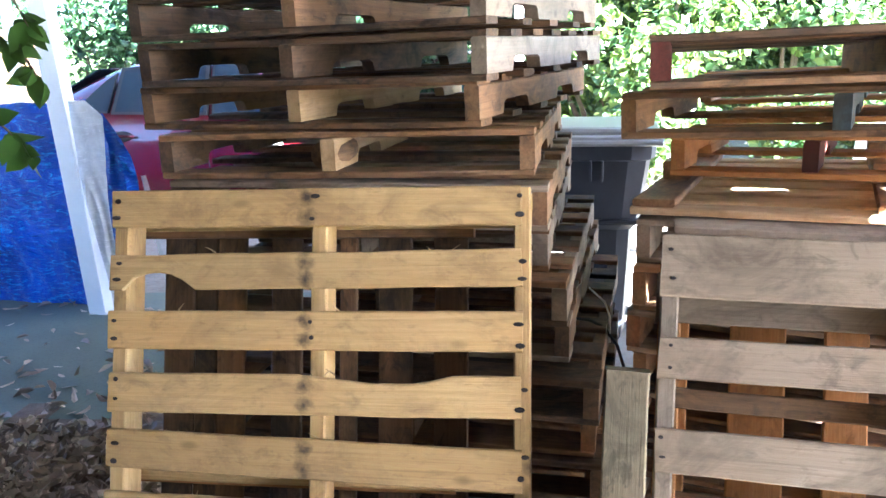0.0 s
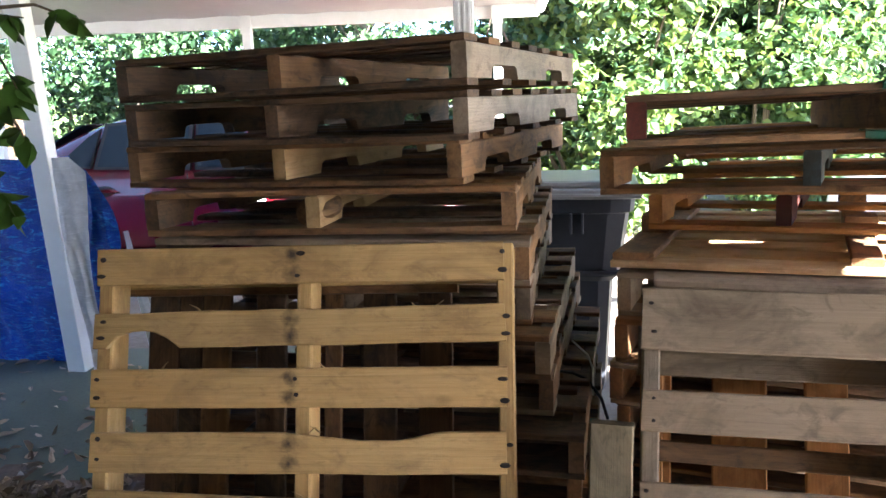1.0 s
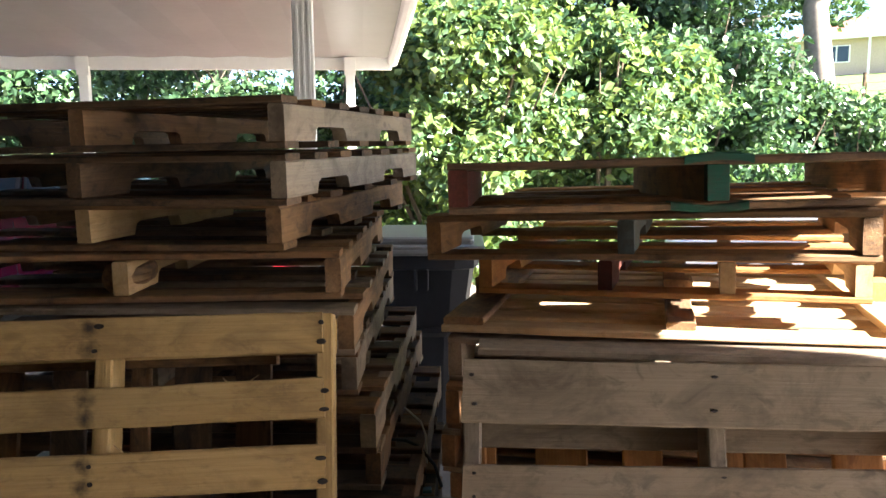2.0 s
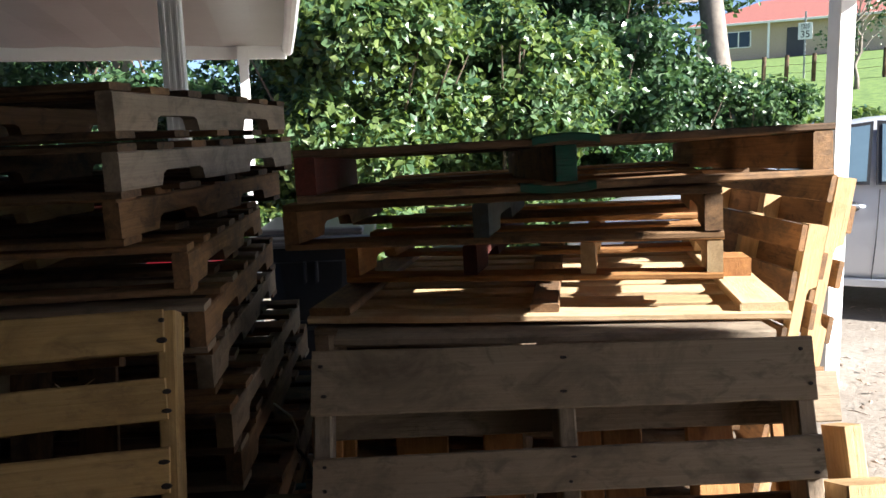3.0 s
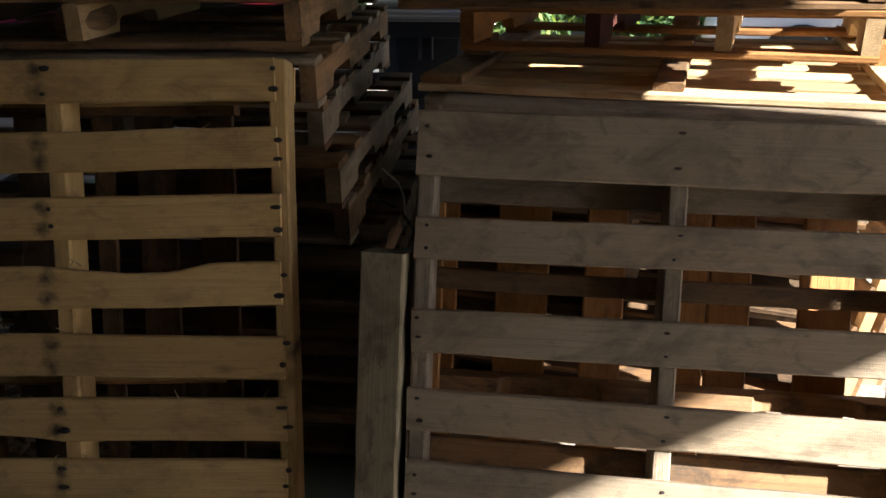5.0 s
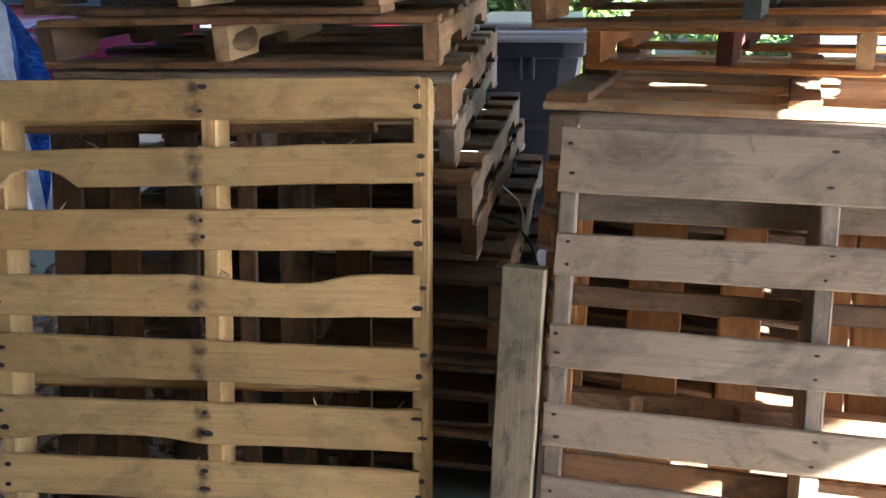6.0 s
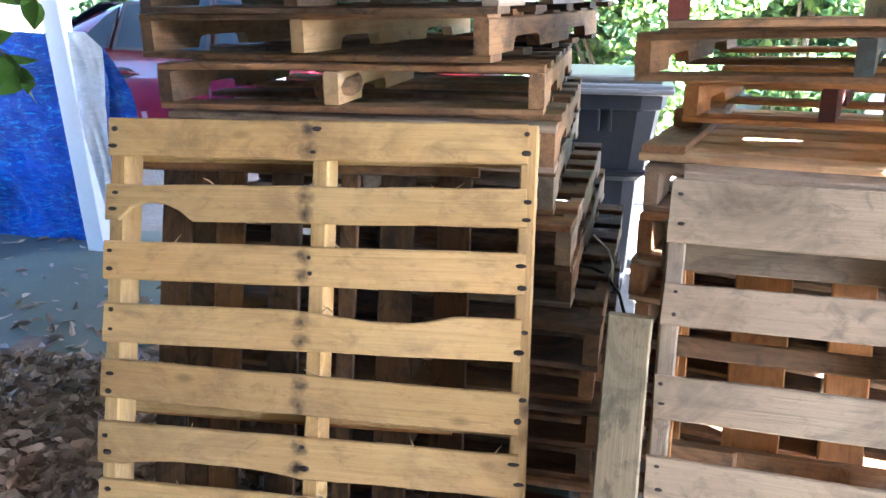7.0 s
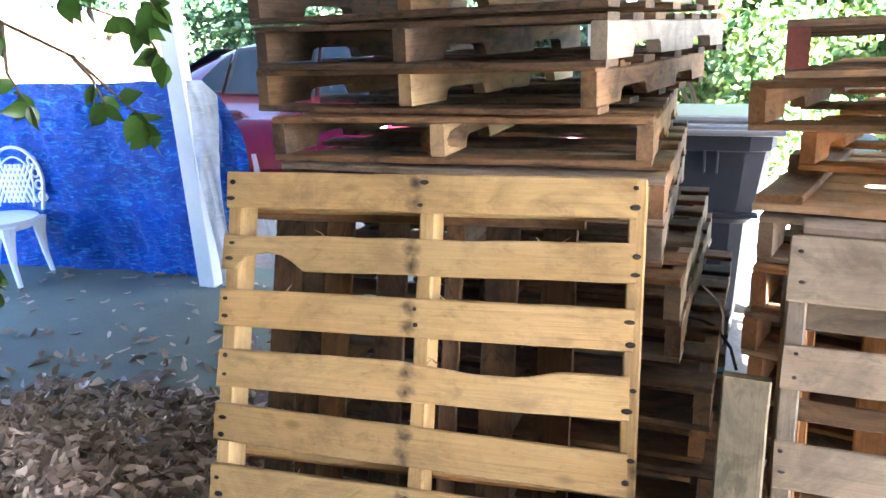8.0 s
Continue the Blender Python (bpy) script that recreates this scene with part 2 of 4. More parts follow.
def pallet(m, label, W=1.016, D=1.22, H=0.118, top=7, bottom=5, mats=None, runner_mats=None, tops=None, bottoms=None, notched=True,
           edge=None, nails=0.0, runners=3, group="stacked pallets", stringer_t=0.038, paint=None, inset=0.0, tilts=(), mid_shift=None):
    """A wooden pallet lying flat, front-left-bottom corner at the origin: boards along x, runners along y.
    tops/bottoms: lists of (distance of the near edge from the front, width); edge: {index: (low, high)} for gnawed boards."""
    mats = mats or [WOOD_OLD]
    runner_mats = runner_mats or mats
    p = thing("wooden_pallet", m, label, "pallet", group)
    rnd = random.Random(seed())
    bt = 0.0165
    if tops is None:
        w = 0.088
        tops = [(k * (D - w) / (top - 1) + (rnd.uniform(-0.012, 0.012) if 0 < k < top - 1 else 0), w + rnd.uniform(-0.006, 0.008)) for k in range(top)]
    if bottoms is None:
        w = 0.09
        bottoms = [(k * (D - w) / (bottom - 1), w) for k in range(bottom)] if bottom else []
    for i, (y, w) in enumerate(tops):
        lo, hi = (edge or {}).get(i, (None, None))
        part("deck_board", timber(W - inset + rnd.uniform(-0.006, 0.006), w, bt, seed(), 0.003, lo, hi, 33 if lo or hi else 9), rnd.choice(mats), p,
             m=pose((W - inset) / 2, y + w / 2, H - bt / 2, 0, 0, rnd.uniform(-0.25, 0.25) + (tilts[i] if i < len(tilts) else 0.0)))
        if nails:
            for k in range(runners):
                for f in (0.27, 0.75):
                    x = stringer_t / 2 + k * (W - stringer_t) / (runners - 1)
                    placed("nail", NAIL_MESH, p, pose(x + rnd.uniform(-0.008, 0.008), y + w * f + rnd.uniform(-0.006, 0.006), H + 0.0012) @ Matrix.Diagonal((nails * rnd.uniform(0.8, 1.7), nails * rnd.uniform(0.6, 0.9), 1, 1)))
    for y, w in bottoms:
        part("bottom_board", timber(W + rnd.uniform(-0.006, 0.006), w, bt, seed(), 0.003), rnd.choice(mats), p,
             m=pose(W / 2, y + w / 2, bt / 2, 0, 0, rnd.uniform(-0.4, 0.4)))
    for k in range(runners):
        x = stringer_t / 2 + k * (W - stringer_t) / (runners - 1)
        drift = rnd.uniform(-0.03, 0.03) if 0 < k < runners - 1 else 0
        x += drift if mid_shift is None or not drift else mid_shift
        h = H - 2 * bt - 0.001 if bottoms else H - bt - 0.0005
        part("runner", stringer(D - 0.004, h, stringer_t, seed(), notched), (paint or {}).get(k) or rnd.choice(runner_mats), p,
             m=pose(x, D / 2, (bt if bottoms else 0) + 0.0005, 0, 0, 90))
    return p


# ---- ground ----
def rise(x, y):
    d = min((x + y) / 1.414 - 10.0, 80.0)
    return 0.0 if d <= 0 else d * d * 0.02 if d < 3.125 else 0.125 * d - 0.195


def ground_sheet():
    xs = [-400, -200, -100, -60, -40, -25, -16, -12, -9] + [i * 0.75 - 7 for i in range(34)] + [20, 23, 26, 30, 35, 40, 50, 60, 90, 150, 250, 400]
    bm = bmesh.new()
    grid = [[bm.verts.new((x, y, rise(x, y) + (noise.noise((x * 0.7, y * 0.7, 0)) * 0.012 if abs(x) < 20 and abs(y) < 20 else 0))) for x in xs] for y in xs]
    for a, b in zip(grid, grid[1:]):
        for i in range(len(xs) - 1):
            bm.faces.new((a[i], a[i + 1], b[i + 1], b[i]))
    m, n, l, bsdf = material("ground_soil")
    v = coords(n, l, (1, 1, 1), False)
    big = noise_at(n, l, v, 0.9, 6, 0.6)
    fine = noise_at(n, l, v, 28, 5, 0.7)
    col = ramp(n, l, big, [(0.35, (0.19, 0.155, 0.12)), (0.55, (0.30, 0.265, 0.22)), (0.70, (0.36, 0.33, 0.285))])
    col = mix(n, l, ramp(n, l, fine, [(0.45, (0, 0, 0)), (0.75, (0.7,) * 3)]), col, (0.16, 0.12, 0.08))
    grass = ramp(n, l, noise_at(n, l, v, 3.0, 6, 0.7), [(0.3, (0.05, 0.10, 0.02)), (0.7, (0.17, 0.26, 0.05))])
    sep = n.new("ShaderNodeSeparateXYZ")
    l.new(v, sep.inputs[0])
    far = mathn(n, l, "ADD", mathn(n, l, "ADD", sep.outputs[0], sep.outputs[1]), mathn(n, l, "MULTIPLY", big, 1.0))
    edge = n.new("ShaderNodeMapRange")
    edge.inputs["From Min"].default_value, edge.inputs["From Max"].default_value = 19.0, 20.0
    l.new(far, edge.inputs["Value"])
    col = mix(n, l, edge.outputs[0], col, grass)
    l.new(col, bsdf.inputs["Base Color"])
    bsdf.inputs["Roughness"].default_value = 0.9
    bump(n, l, bsdf, fine, 0.6, 0.02)
    return tagged(part("ground", bm, m, None, "pale dry soil and gravel rising to a lawn"), kind="structure")


ground_sheet()


def slab():
    m, n, l, bsdf = material("damp_concrete")
    v = coords(n, l, (1, 1, 1), False)
    big = noise_at(n, l, v, 1.3, 6, 0.6)
    fine = noise_at(n, l, v, 55, 4, 0.7)
    col = ramp(n, l, big, [(0.35, (0.105, 0.124, 0.094)), (0.65, (0.18, 0.208, 0.158))])
    col = mix(n, l, ramp(n, l, fine, [(0.5, (0, 0, 0)), (0.8, (0.5,) * 3)]), col, (0.05, 0.05, 0.045))
    l.new(col, bsdf.inputs["Base Color"])
    r = ramp(n, l, big, [(0.35, (0.6,) * 3), (0.65, (0.85,) * 3)])
    l.new(r, bsdf.inputs["Roughness"])
    bump(n, l, bsdf, fine, 0.3, 0.004)
    bm = box(-9, -4, -0.1, 0.35, 4.72, 0.02, 0.008)
    return tagged(part("pavement", bm, m, None, "smooth grey damp concrete slab"), kind="structure")


slab()

# ---- added roof slab over the pallets, unseen above and behind the camera ----
WHITE = plain("white_paint", (0.84, 0.84, 0.82), 0.5, 0.0, 0.06, 3)
SOFFIT = plain("roof_panel", (0.42, 0.41, 0.39), 0.45, 0.0, 0.08, 2)


def shade_roof():
    bm = bmesh.new()
    # outline notched only to steer where sun and shade fall on the stacks
    outline = [(4.6, -7), (4.6, -1.55), (4.22, -1.4), (4.22, -1.15), (4.37, -0.70), (4.0, -0.08), (3.3, 0.17), (3.2, 0.72), (3.2, 1.0), (4.25, 1.0), (4.25, 4.2), (-4.0, 4.2), (-4.0, -7)]
    k = len(outline)
    lo = [bm.verts.new((x, y, 2.60)) for x, y in outline]
    hi = [bm.verts.new((x, y, 2.74)) for x, y in outline]
    bm.faces.new(lo)
    bm.faces.new(hi[::-1])
    for i in range(k):
        bm.faces.new((lo[i], lo[(i + 1) % k], hi[(i + 1) % k], hi[i]))
    bmesh.ops.recalc_face_normals(bm, faces=bm.faces[:])
    return tagged(part("ceiling", bm, plain("shade_roof_dark", (0.075, 0.065, 0.05), 0.7, 0, 0.15, 4), None, "added unseen roof slab shaping the sun on the pallets"), kind="structure")


shade_roof()
# dark walls added out of view to hold back sky light and bounce
WALLS = plain("unseen_wall_dark", (0.13, 0.115, 0.10), 0.8, 0, 0.1, 2, 0.2)
tagged(part("wall_back", box(-4.0, -3.4, 0, 4.6, -3.2, 2.60), WALLS, None, "added unseen wall cutting light from behind"), kind="structure")
tagged(part("wall_left", box(-4.2, -3.4, 0, -4.0, 2.6, 2.60), WALLS, None, "added unseen wall closing off light at the side"), kind="structure")
tagged(part("wall_right", box(4.4, -3.2, 0, 4.6, -1.9, 2.60), WALLS, None, "added unseen wall closing off light at the side"), kind="structure")


def square_post(name, x, y, size, height, label, lean=(0, 0), z=0.0, fluted=False):
    m = Matrix.Translation((x, y, z)) @ Euler((radians(lean[0]), radians(lean[1]), 0)).to_matrix().to_4x4()
    p = thing(name, m, label, "post", "white posts")
    part("shaft", box(-size / 2, -size / 2, 0, size / 2, size / 2, height, 0.004), WHITE, p)
    if fluted:
        for k in (-1, 0, 1):
            part("flute", box(k * size * 0.28 - 0.006, -size / 2 - 0.004, 0.02, k * size * 0.28 + 0.006, -size / 2 + 0.002, height - 0.02, 0.001), WHITE, p)
    part("foot", box(-size * 0.6, -size * 0.6, 0, size * 0.6, size * 0.6, 0.02, 0.004), WHITE, p)
    return p


square_post("porch_post", 0.05, 3.5, 0.085, 2.60, "grooved cream metal post behind the stack", fluted=True)
square_post("porch_post", 3.525, 4.02, 0.10, 2.60, "white painted post beside leaning pallets")
square_post("porch_post", -2.31, 4.34, 0.105, 2.60, "leaning white post at the tarpaulin's edge", (0, -2.9))

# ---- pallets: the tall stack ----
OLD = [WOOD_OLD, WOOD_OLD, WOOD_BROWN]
MIXED = [WOOD_OLD, WOOD_BROWN, WOOD_WEATHERED]
STACK = [
    (-0.866, 2.209, 1.528, 0.3, -0.6, -17.2, OLD, [WOOD_WEATHERED, WOOD_BROWN], "old brown pallet on top of the tall stack"),
    (-0.862, 2.229, 1.408, 0.3, -0.2, -18.0, OLD, [WOOD_WEATHERED, WOOD_OLD], "mossy old pallet high in the tall stack"),
    (-0.890, 2.276, 1.288, 0.2, -0.8, -16.7, [WOOD_OLD, WOOD_BROWN], [WOOD_BROWN, WOOD_PALE], "splintered brown pallet in the tall stack"),
    (-0.794, 2.141, 1.166, -0.4, -0.5, -6.5, MIXED, [WOOD_BROWN, WOOD_PALE], "worn pallet with a broken rounded block"),
    (-0.765, 2.120, 1.045, 0, 0.3, -7.0, MIXED, [WOOD_BROWN, WOOD_WEATHERED], "worn pallet in the middle of the stack"),
    (-0.761, 2.170, 0.925, 0.2, 0.2, -6.9, MIXED, [WOOD_WEATHERED], "weathered pallet in the middle of the stack"),
    (-0.713, 2.110, 0.805, -0.4, 0, -8.9, OLD, [WOOD_WEATHERED, WOOD_OLD], "purple-grey weathered pallet in the stack"),
    (-0.700, 2.180, 0.686, 0, 0, -9.6, MIXED, [WOOD_BROWN, WOOD_OLD], "pallet with split runner ends low in the stack"),
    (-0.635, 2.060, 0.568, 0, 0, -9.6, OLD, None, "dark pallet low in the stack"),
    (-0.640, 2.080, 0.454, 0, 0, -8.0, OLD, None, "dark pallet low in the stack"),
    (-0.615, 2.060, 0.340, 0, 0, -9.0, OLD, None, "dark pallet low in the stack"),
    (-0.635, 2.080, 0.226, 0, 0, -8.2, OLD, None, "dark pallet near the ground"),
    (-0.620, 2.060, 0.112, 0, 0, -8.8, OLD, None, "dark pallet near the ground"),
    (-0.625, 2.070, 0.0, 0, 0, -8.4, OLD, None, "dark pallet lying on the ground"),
]
for x, y, z, rx, ry, rz, ms, rms, label in STACK:
    # right runners take paler timber, painting in the light that falls on that side
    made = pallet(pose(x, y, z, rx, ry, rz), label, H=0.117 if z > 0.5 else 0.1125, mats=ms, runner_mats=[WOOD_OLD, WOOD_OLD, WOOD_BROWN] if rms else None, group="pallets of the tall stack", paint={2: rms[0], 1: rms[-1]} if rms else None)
    if "rounded" in label:
        bm = tube([(0.0, 0, 0), (0.05, 0, 0), (0.10, 0, 0), (0.16, 0, 0.004)], 0.05, 14, [0.036, 0.040, 0.039, 0.034])
        part("wane_block", bm, WOOD_BROWN, made, "round-edged wane block", pose(0.463, 0.012, 0.056, 0, 0, 84) @ Matrix.Diagonal((1, 0.95, 1.0, 1)))

# ---- pallets: the low stack ----
LOWS = [WOOD_BROWN, WOOD_ORANGE, WOOD_OLD]
green = pallet(pose(0.468, 1.912, 1.385, -2.1, -1.2, -10.8), "dark pallet with green paint lying across the low stack", W=1.197, D=1.0, H=0.118, mats=[WOOD_OLD, WOOD_BROWN], runner_mats=[WOOD_BROWN], notched=False, group="pallets of the low stack", stringer_t=0.045, top=7, bottom=3, paint={0: RED_PAINT}, mid_shift=0.0)
for z, x, w in ((0.1095, 0.60, 0.15), (0.0085, 0.58, 0.17)):
    part("paint_smear", timber(w, 0.060, 0.0195, seed(), 0.006, stations=13), GREEN_PAINT, green, m=pose(x, 0.0275, z))
part("painted_end", box(0.574, -0.001, 0.0185, 0.623, 0.03, 0.0995, 0.002), GREEN_PAINT, green)
pallet(pose(0.436, 2.126, 1.250, 0.6, -1.9, -24.8), "brown pallet with a blue-grey middle runner", W=1.037, D=1.1, H=0.115, top=6, bottom=3, mats=[WOOD_BROWN, WOOD_ORANGE], runner_mats=[WOOD_BROWN], group="pallets of the low stack", paint={1: BLUE_PAINT})
pallet(pose(0.600, 2.318, 1.124, 0, -1.4, -25.2), "orange-brown pallet with open ends", W=1.0, D=1.0, H=0.115, top=5, bottom=3, mats=[WOOD_ORANGE], runner_mats=[WOOD_ORANGE, WOOD_PALE], runners=4, group="pallets of the low stack", paint={1: RED_PAINT})


def upturned_pallet(m):
    """Block pallet lying face down: deck boards below, three cross boards above, and the blocks that are left on them."""
    p = thing("wooden_pallet", m, "upturned block pallet with most blocks broken off", "pallet", "pallets of the low stack")
    W, D = 1.238, 1.02
    for k in range(8):
        part("deck_board", timber(W, 0.088, 0.02, seed(), 0.003), WOOD_FRESH_SUNLIT if k % 3 != 1 else WOOD_PALE, p, m=pose(W / 2, 0.044 + k * (D - 0.088) / 7, 0.01))
    for x in (0.06, W / 2 + 0.02, W - 0.06):
        part("cross_board", timber(D * (0.99 if abs(x - W / 2) > 0.1 else 0.96), 0.115 if abs(x - W / 2) > 0.1 else 0.075, 0.022, seed()), WOOD_FRESH_SUNLIT if x > 1 else WOOD_BROWN, p, m=pose(x, D / 2 + 0.004, 0.0315, 0, 0, 90))
        for y in (0.40, 0.92):
            part("block", timber(0.10, 0.085, 0.056, seed(), 0.002, stations=4), WOOD_BROWN if x < 1 else WOOD_ORANGE, p, m=pose(x, y, 0.0715, 0, 0, 90))
    return p


upturned_pallet(pose(0.486, 2.262, 1.026, 0, -1.2, -21.5))
ledge = thing("plank", pose(1.042, 1.852, 1.057, 0, 1.1, -10), "weathered grey board lying along the stack's front edge", "plank")
part("board", timber(1.02, 0.09, 0.02, seed(), 0.004), WOOD_WEATHERED, ledge)
for k in range(8):
    pallet(pose(0.49 + 0.015 * math.sin(k * 2.1), 2.23 + 0.02 * math.cos(k * 1.7), 0.1265 * k + 0.004, 0, -1.0 * k / 7, -21 + 2 * math.sin(k)), "grey weathered pallet under the low stack", W=1.1, D=1.1, H=0.1255,
           mats=[WOOD_WEATHERED] if k == 7 else MIXED, runner_mats=[WOOD_BROWN, WOOD_WEATHERED], group="pallets of the low stack")


# ---- pallets leaning in front ----
def upright(x, y, z, rx, ry, rz, H):
    """Stands a flat pallet on its end: its front edge down, its deck towards the viewer."""
    return pose(x, y, z, rx, ry, rz) @ pose(0, H, 0, 90, 0, 0)


def bite(centre, half, depth, sign=1):
    return lambda x: sign * depth * max(0.0, 1 - ((x - centre) / half) ** 2) ** 0.6


L1 = 1.229
ml = pose(-0.812, 1.522, 0.005, -17.03, -0.38, -2.89)
YELLOW_ROWS = ((0, 0.089), (0.148, 0.085), (0.284, 0.091), (0.430, 0.093), (0.577, 0.092), (0.719, 0.096), (0.856, 0.09), (0.99, 0.09), (1.135, 0.09))
lp_tops = [(L1 - d - w, w) for d, w in YELLOW_ROWS]
pallet(ml @ pose(0, 0.112, 0, 90, 0, 0), "yellow pine pallet leaning against the tall stack", W=1.002, D=L1, H=0.112, tops=lp_tops, tilts=(-0.2, 0.9, 0.3, 0.45, -1.0, -0.4, -0.5, 0.3), bottoms=[(0.0, 0.09), (0.52, 0.09), (L1 - 0.09, 0.08)],
       mats=[WOOD_YELLOW], runner_mats=[WOOD_YELLOW], notched=False, mid_shift=0.012, nails=0.95, inset=0.018, group="pallets leaning on the stacks",
       edge={1: (bite(-0.375, 0.085, 0.042), None), 3: (None, lambda x: -0.018 * max(0, min(1, (x + 0.02) * 6)) * max(0, min(1, (0.34 - x) * 12))), 5: (bite(-0.22, 0.2, 0.014), None)})
L2 = 1.150
rp_tops = [(L2 - d - w, w) for d, w in ((0, 0.132), (0.209, 0.087), (0.400, 0.091), (0.571, 0.089), (0.725, 0.09), (0.87, 0.09), (1.04, 0.09))]
mr = pose(0.406, 1.375, 0.005, -18.88, 0.11, -10.34)
pallet(mr @ pose(0, 0.11, 0, 90, 0, 0), "grey weathered pallet leaning against the low stack", W=1.040, D=L2, H=0.11, tops=rp_tops, tilts=(-0.35, 0.3, 0.3, 0.1), bottoms=[(0.0, 0.09)], mats=[WOOD_WEATHERED], runner_mats=[WOOD_WEATHERED],
       notched=False, nails=0.55, group="pallets leaning on the stacks")


def sideways(m, label, W, D, H, **kw):
    """A pallet on its long edge: runners level and towards the viewer, deck boards upright behind them."""
    return pallet(m @ Matrix(((0, 1, 0, 0), (0, 0, 1, 0), (1, 0, 0, 0), (0, 0, 0, 1))), label, W=W, D=D, H=H, **kw)


back_left = sideways(ml @ pose(-0.005, 0.122, 0.0), "brown pallet standing on edge behind the yellow one", 1.16, 0.87, 0.07, mats=[WOOD_BROWN, WOOD_OLD], runner_mats=[WOOD_BROWN],
         tops=[(0.055, 0.08), (0.138, 0.06), (0.20, 0.075), (0.345, 0.08), (0.525, 0.045), (0.625, 0.085), (0.765, 0.085)], bottoms=[], notched=False, group="pallets leaning on the stacks")
back_right = sideways(mr @ pose(0.0, 0.118, 0.0), "orange-brown pallet standing on edge behind the grey one", 1.085, 1.13, 0.11, mats=[WOOD_ORANGE], runner_mats=[WOOD_BROWN, WOOD_WEATHERED],
         tops=[(0.0, 0.07), (0.16, 0.12), (0.36, 0.09), (0.53, 0.10), (0.635, 0.09), (0.83, 0.11), (1.03, 0.10)], bottoms=[(0.0, 0.05)], group="pallets leaning on the stacks")
part("cross_rail", timber(0.83, 0.085, 0.017, seed()), WOOD_ORANGE, back_left, m=pose(0.555, 0.415, -0.009, 0, 0, 90))
part("cross_rail", timber(1.145, 0.11, 0.017, seed()), WOOD_WEATHERED, back_right, m=pose(1.02, 0.565, -0.009, 0, 0, 90))
part("cross_rail", timber(1.12, 0.045, 0.017, seed(), 0.006), WOOD_BROWN, back_right, m=pose(0.80, 0.565, -0.009, 0, 0, 90))
part("cross_rail", timber(1.12, 0.10, 0.017, seed()), WOOD_BROWN, back_right, m=pose(0.40, 0.565, -0.009, 0, 0, 90))
part("corner_leg", timber(0.95, 0.045, 0.10, seed()), WOOD_PALE, back_right, m=pose(0.48, 1.165, 0.045))
# brown decks paint in the shade on them, pale runners the sunlit edge
pallet(upright(1.92, 3.16, 0.0, -9, 0, -97, 0.10), "pale lattice pallet leaning beside the low stack", top=8, bottoms=[(0.0, 0.09)] + [(0.085 + 0.164 * k, 0.085) for k in range(7)], W=0.88, D=1.24, H=0.10, mats=[WOOD_BROWN], runner_mats=[WOOD_PALE], group="pallets leaning by the post")
pallet(upright(2.04, 3.22, 0.0, -9, 0, -97, 0.10), "taller pale pallet leaning beside the white post", top=8, bottoms=[(0.0, 0.09)] + [(0.10 + 0.184 * k, 0.09) for k in range(7)], W=0.88, D=1.38, H=0.10, mats=[WOOD_BROWN], runner_mats=[WOOD_PALE], group="pallets leaning by the post")


def plank(m, length, width, thick, mat, label, name="timber_plank"):
    return tagged(part(name, timber(length, width, thick, seed(), 0.004, stations=13), mat, None, label, m @ pose(0, 0, length / 2, 0, -90, 0)), category="plank", group="upright planks")


# upright timbers beside the grey pallet
plank(mr @ pose(-0.06, 0.035, 0.0, 0, 0, 90), 0.86, 0.09, 0.125, WOOD_MOSSY, "mossy grey timber standing beside the grey pallet")
plank(mr @ pose(1.135, 0.05, 0.0, 0, 0, 90), 0.845, 0.13, 0.115, WOOD_PALE, "sunlit pale timber block standing on end")

# ---- wheelie bin ----
BIN = plain("grey_plastic", (0.034, 0.037, 0.045), 0.5, 0, 0.15, 8)
BIN.node_tree.nodes["Principled BSDF"].inputs["Specular IOR Level"].default_value = 0.2
BINLID = plain("grey_plastic_lid", (0.20, 0.205, 0.21), 0.38, 0, 0.12, 6)


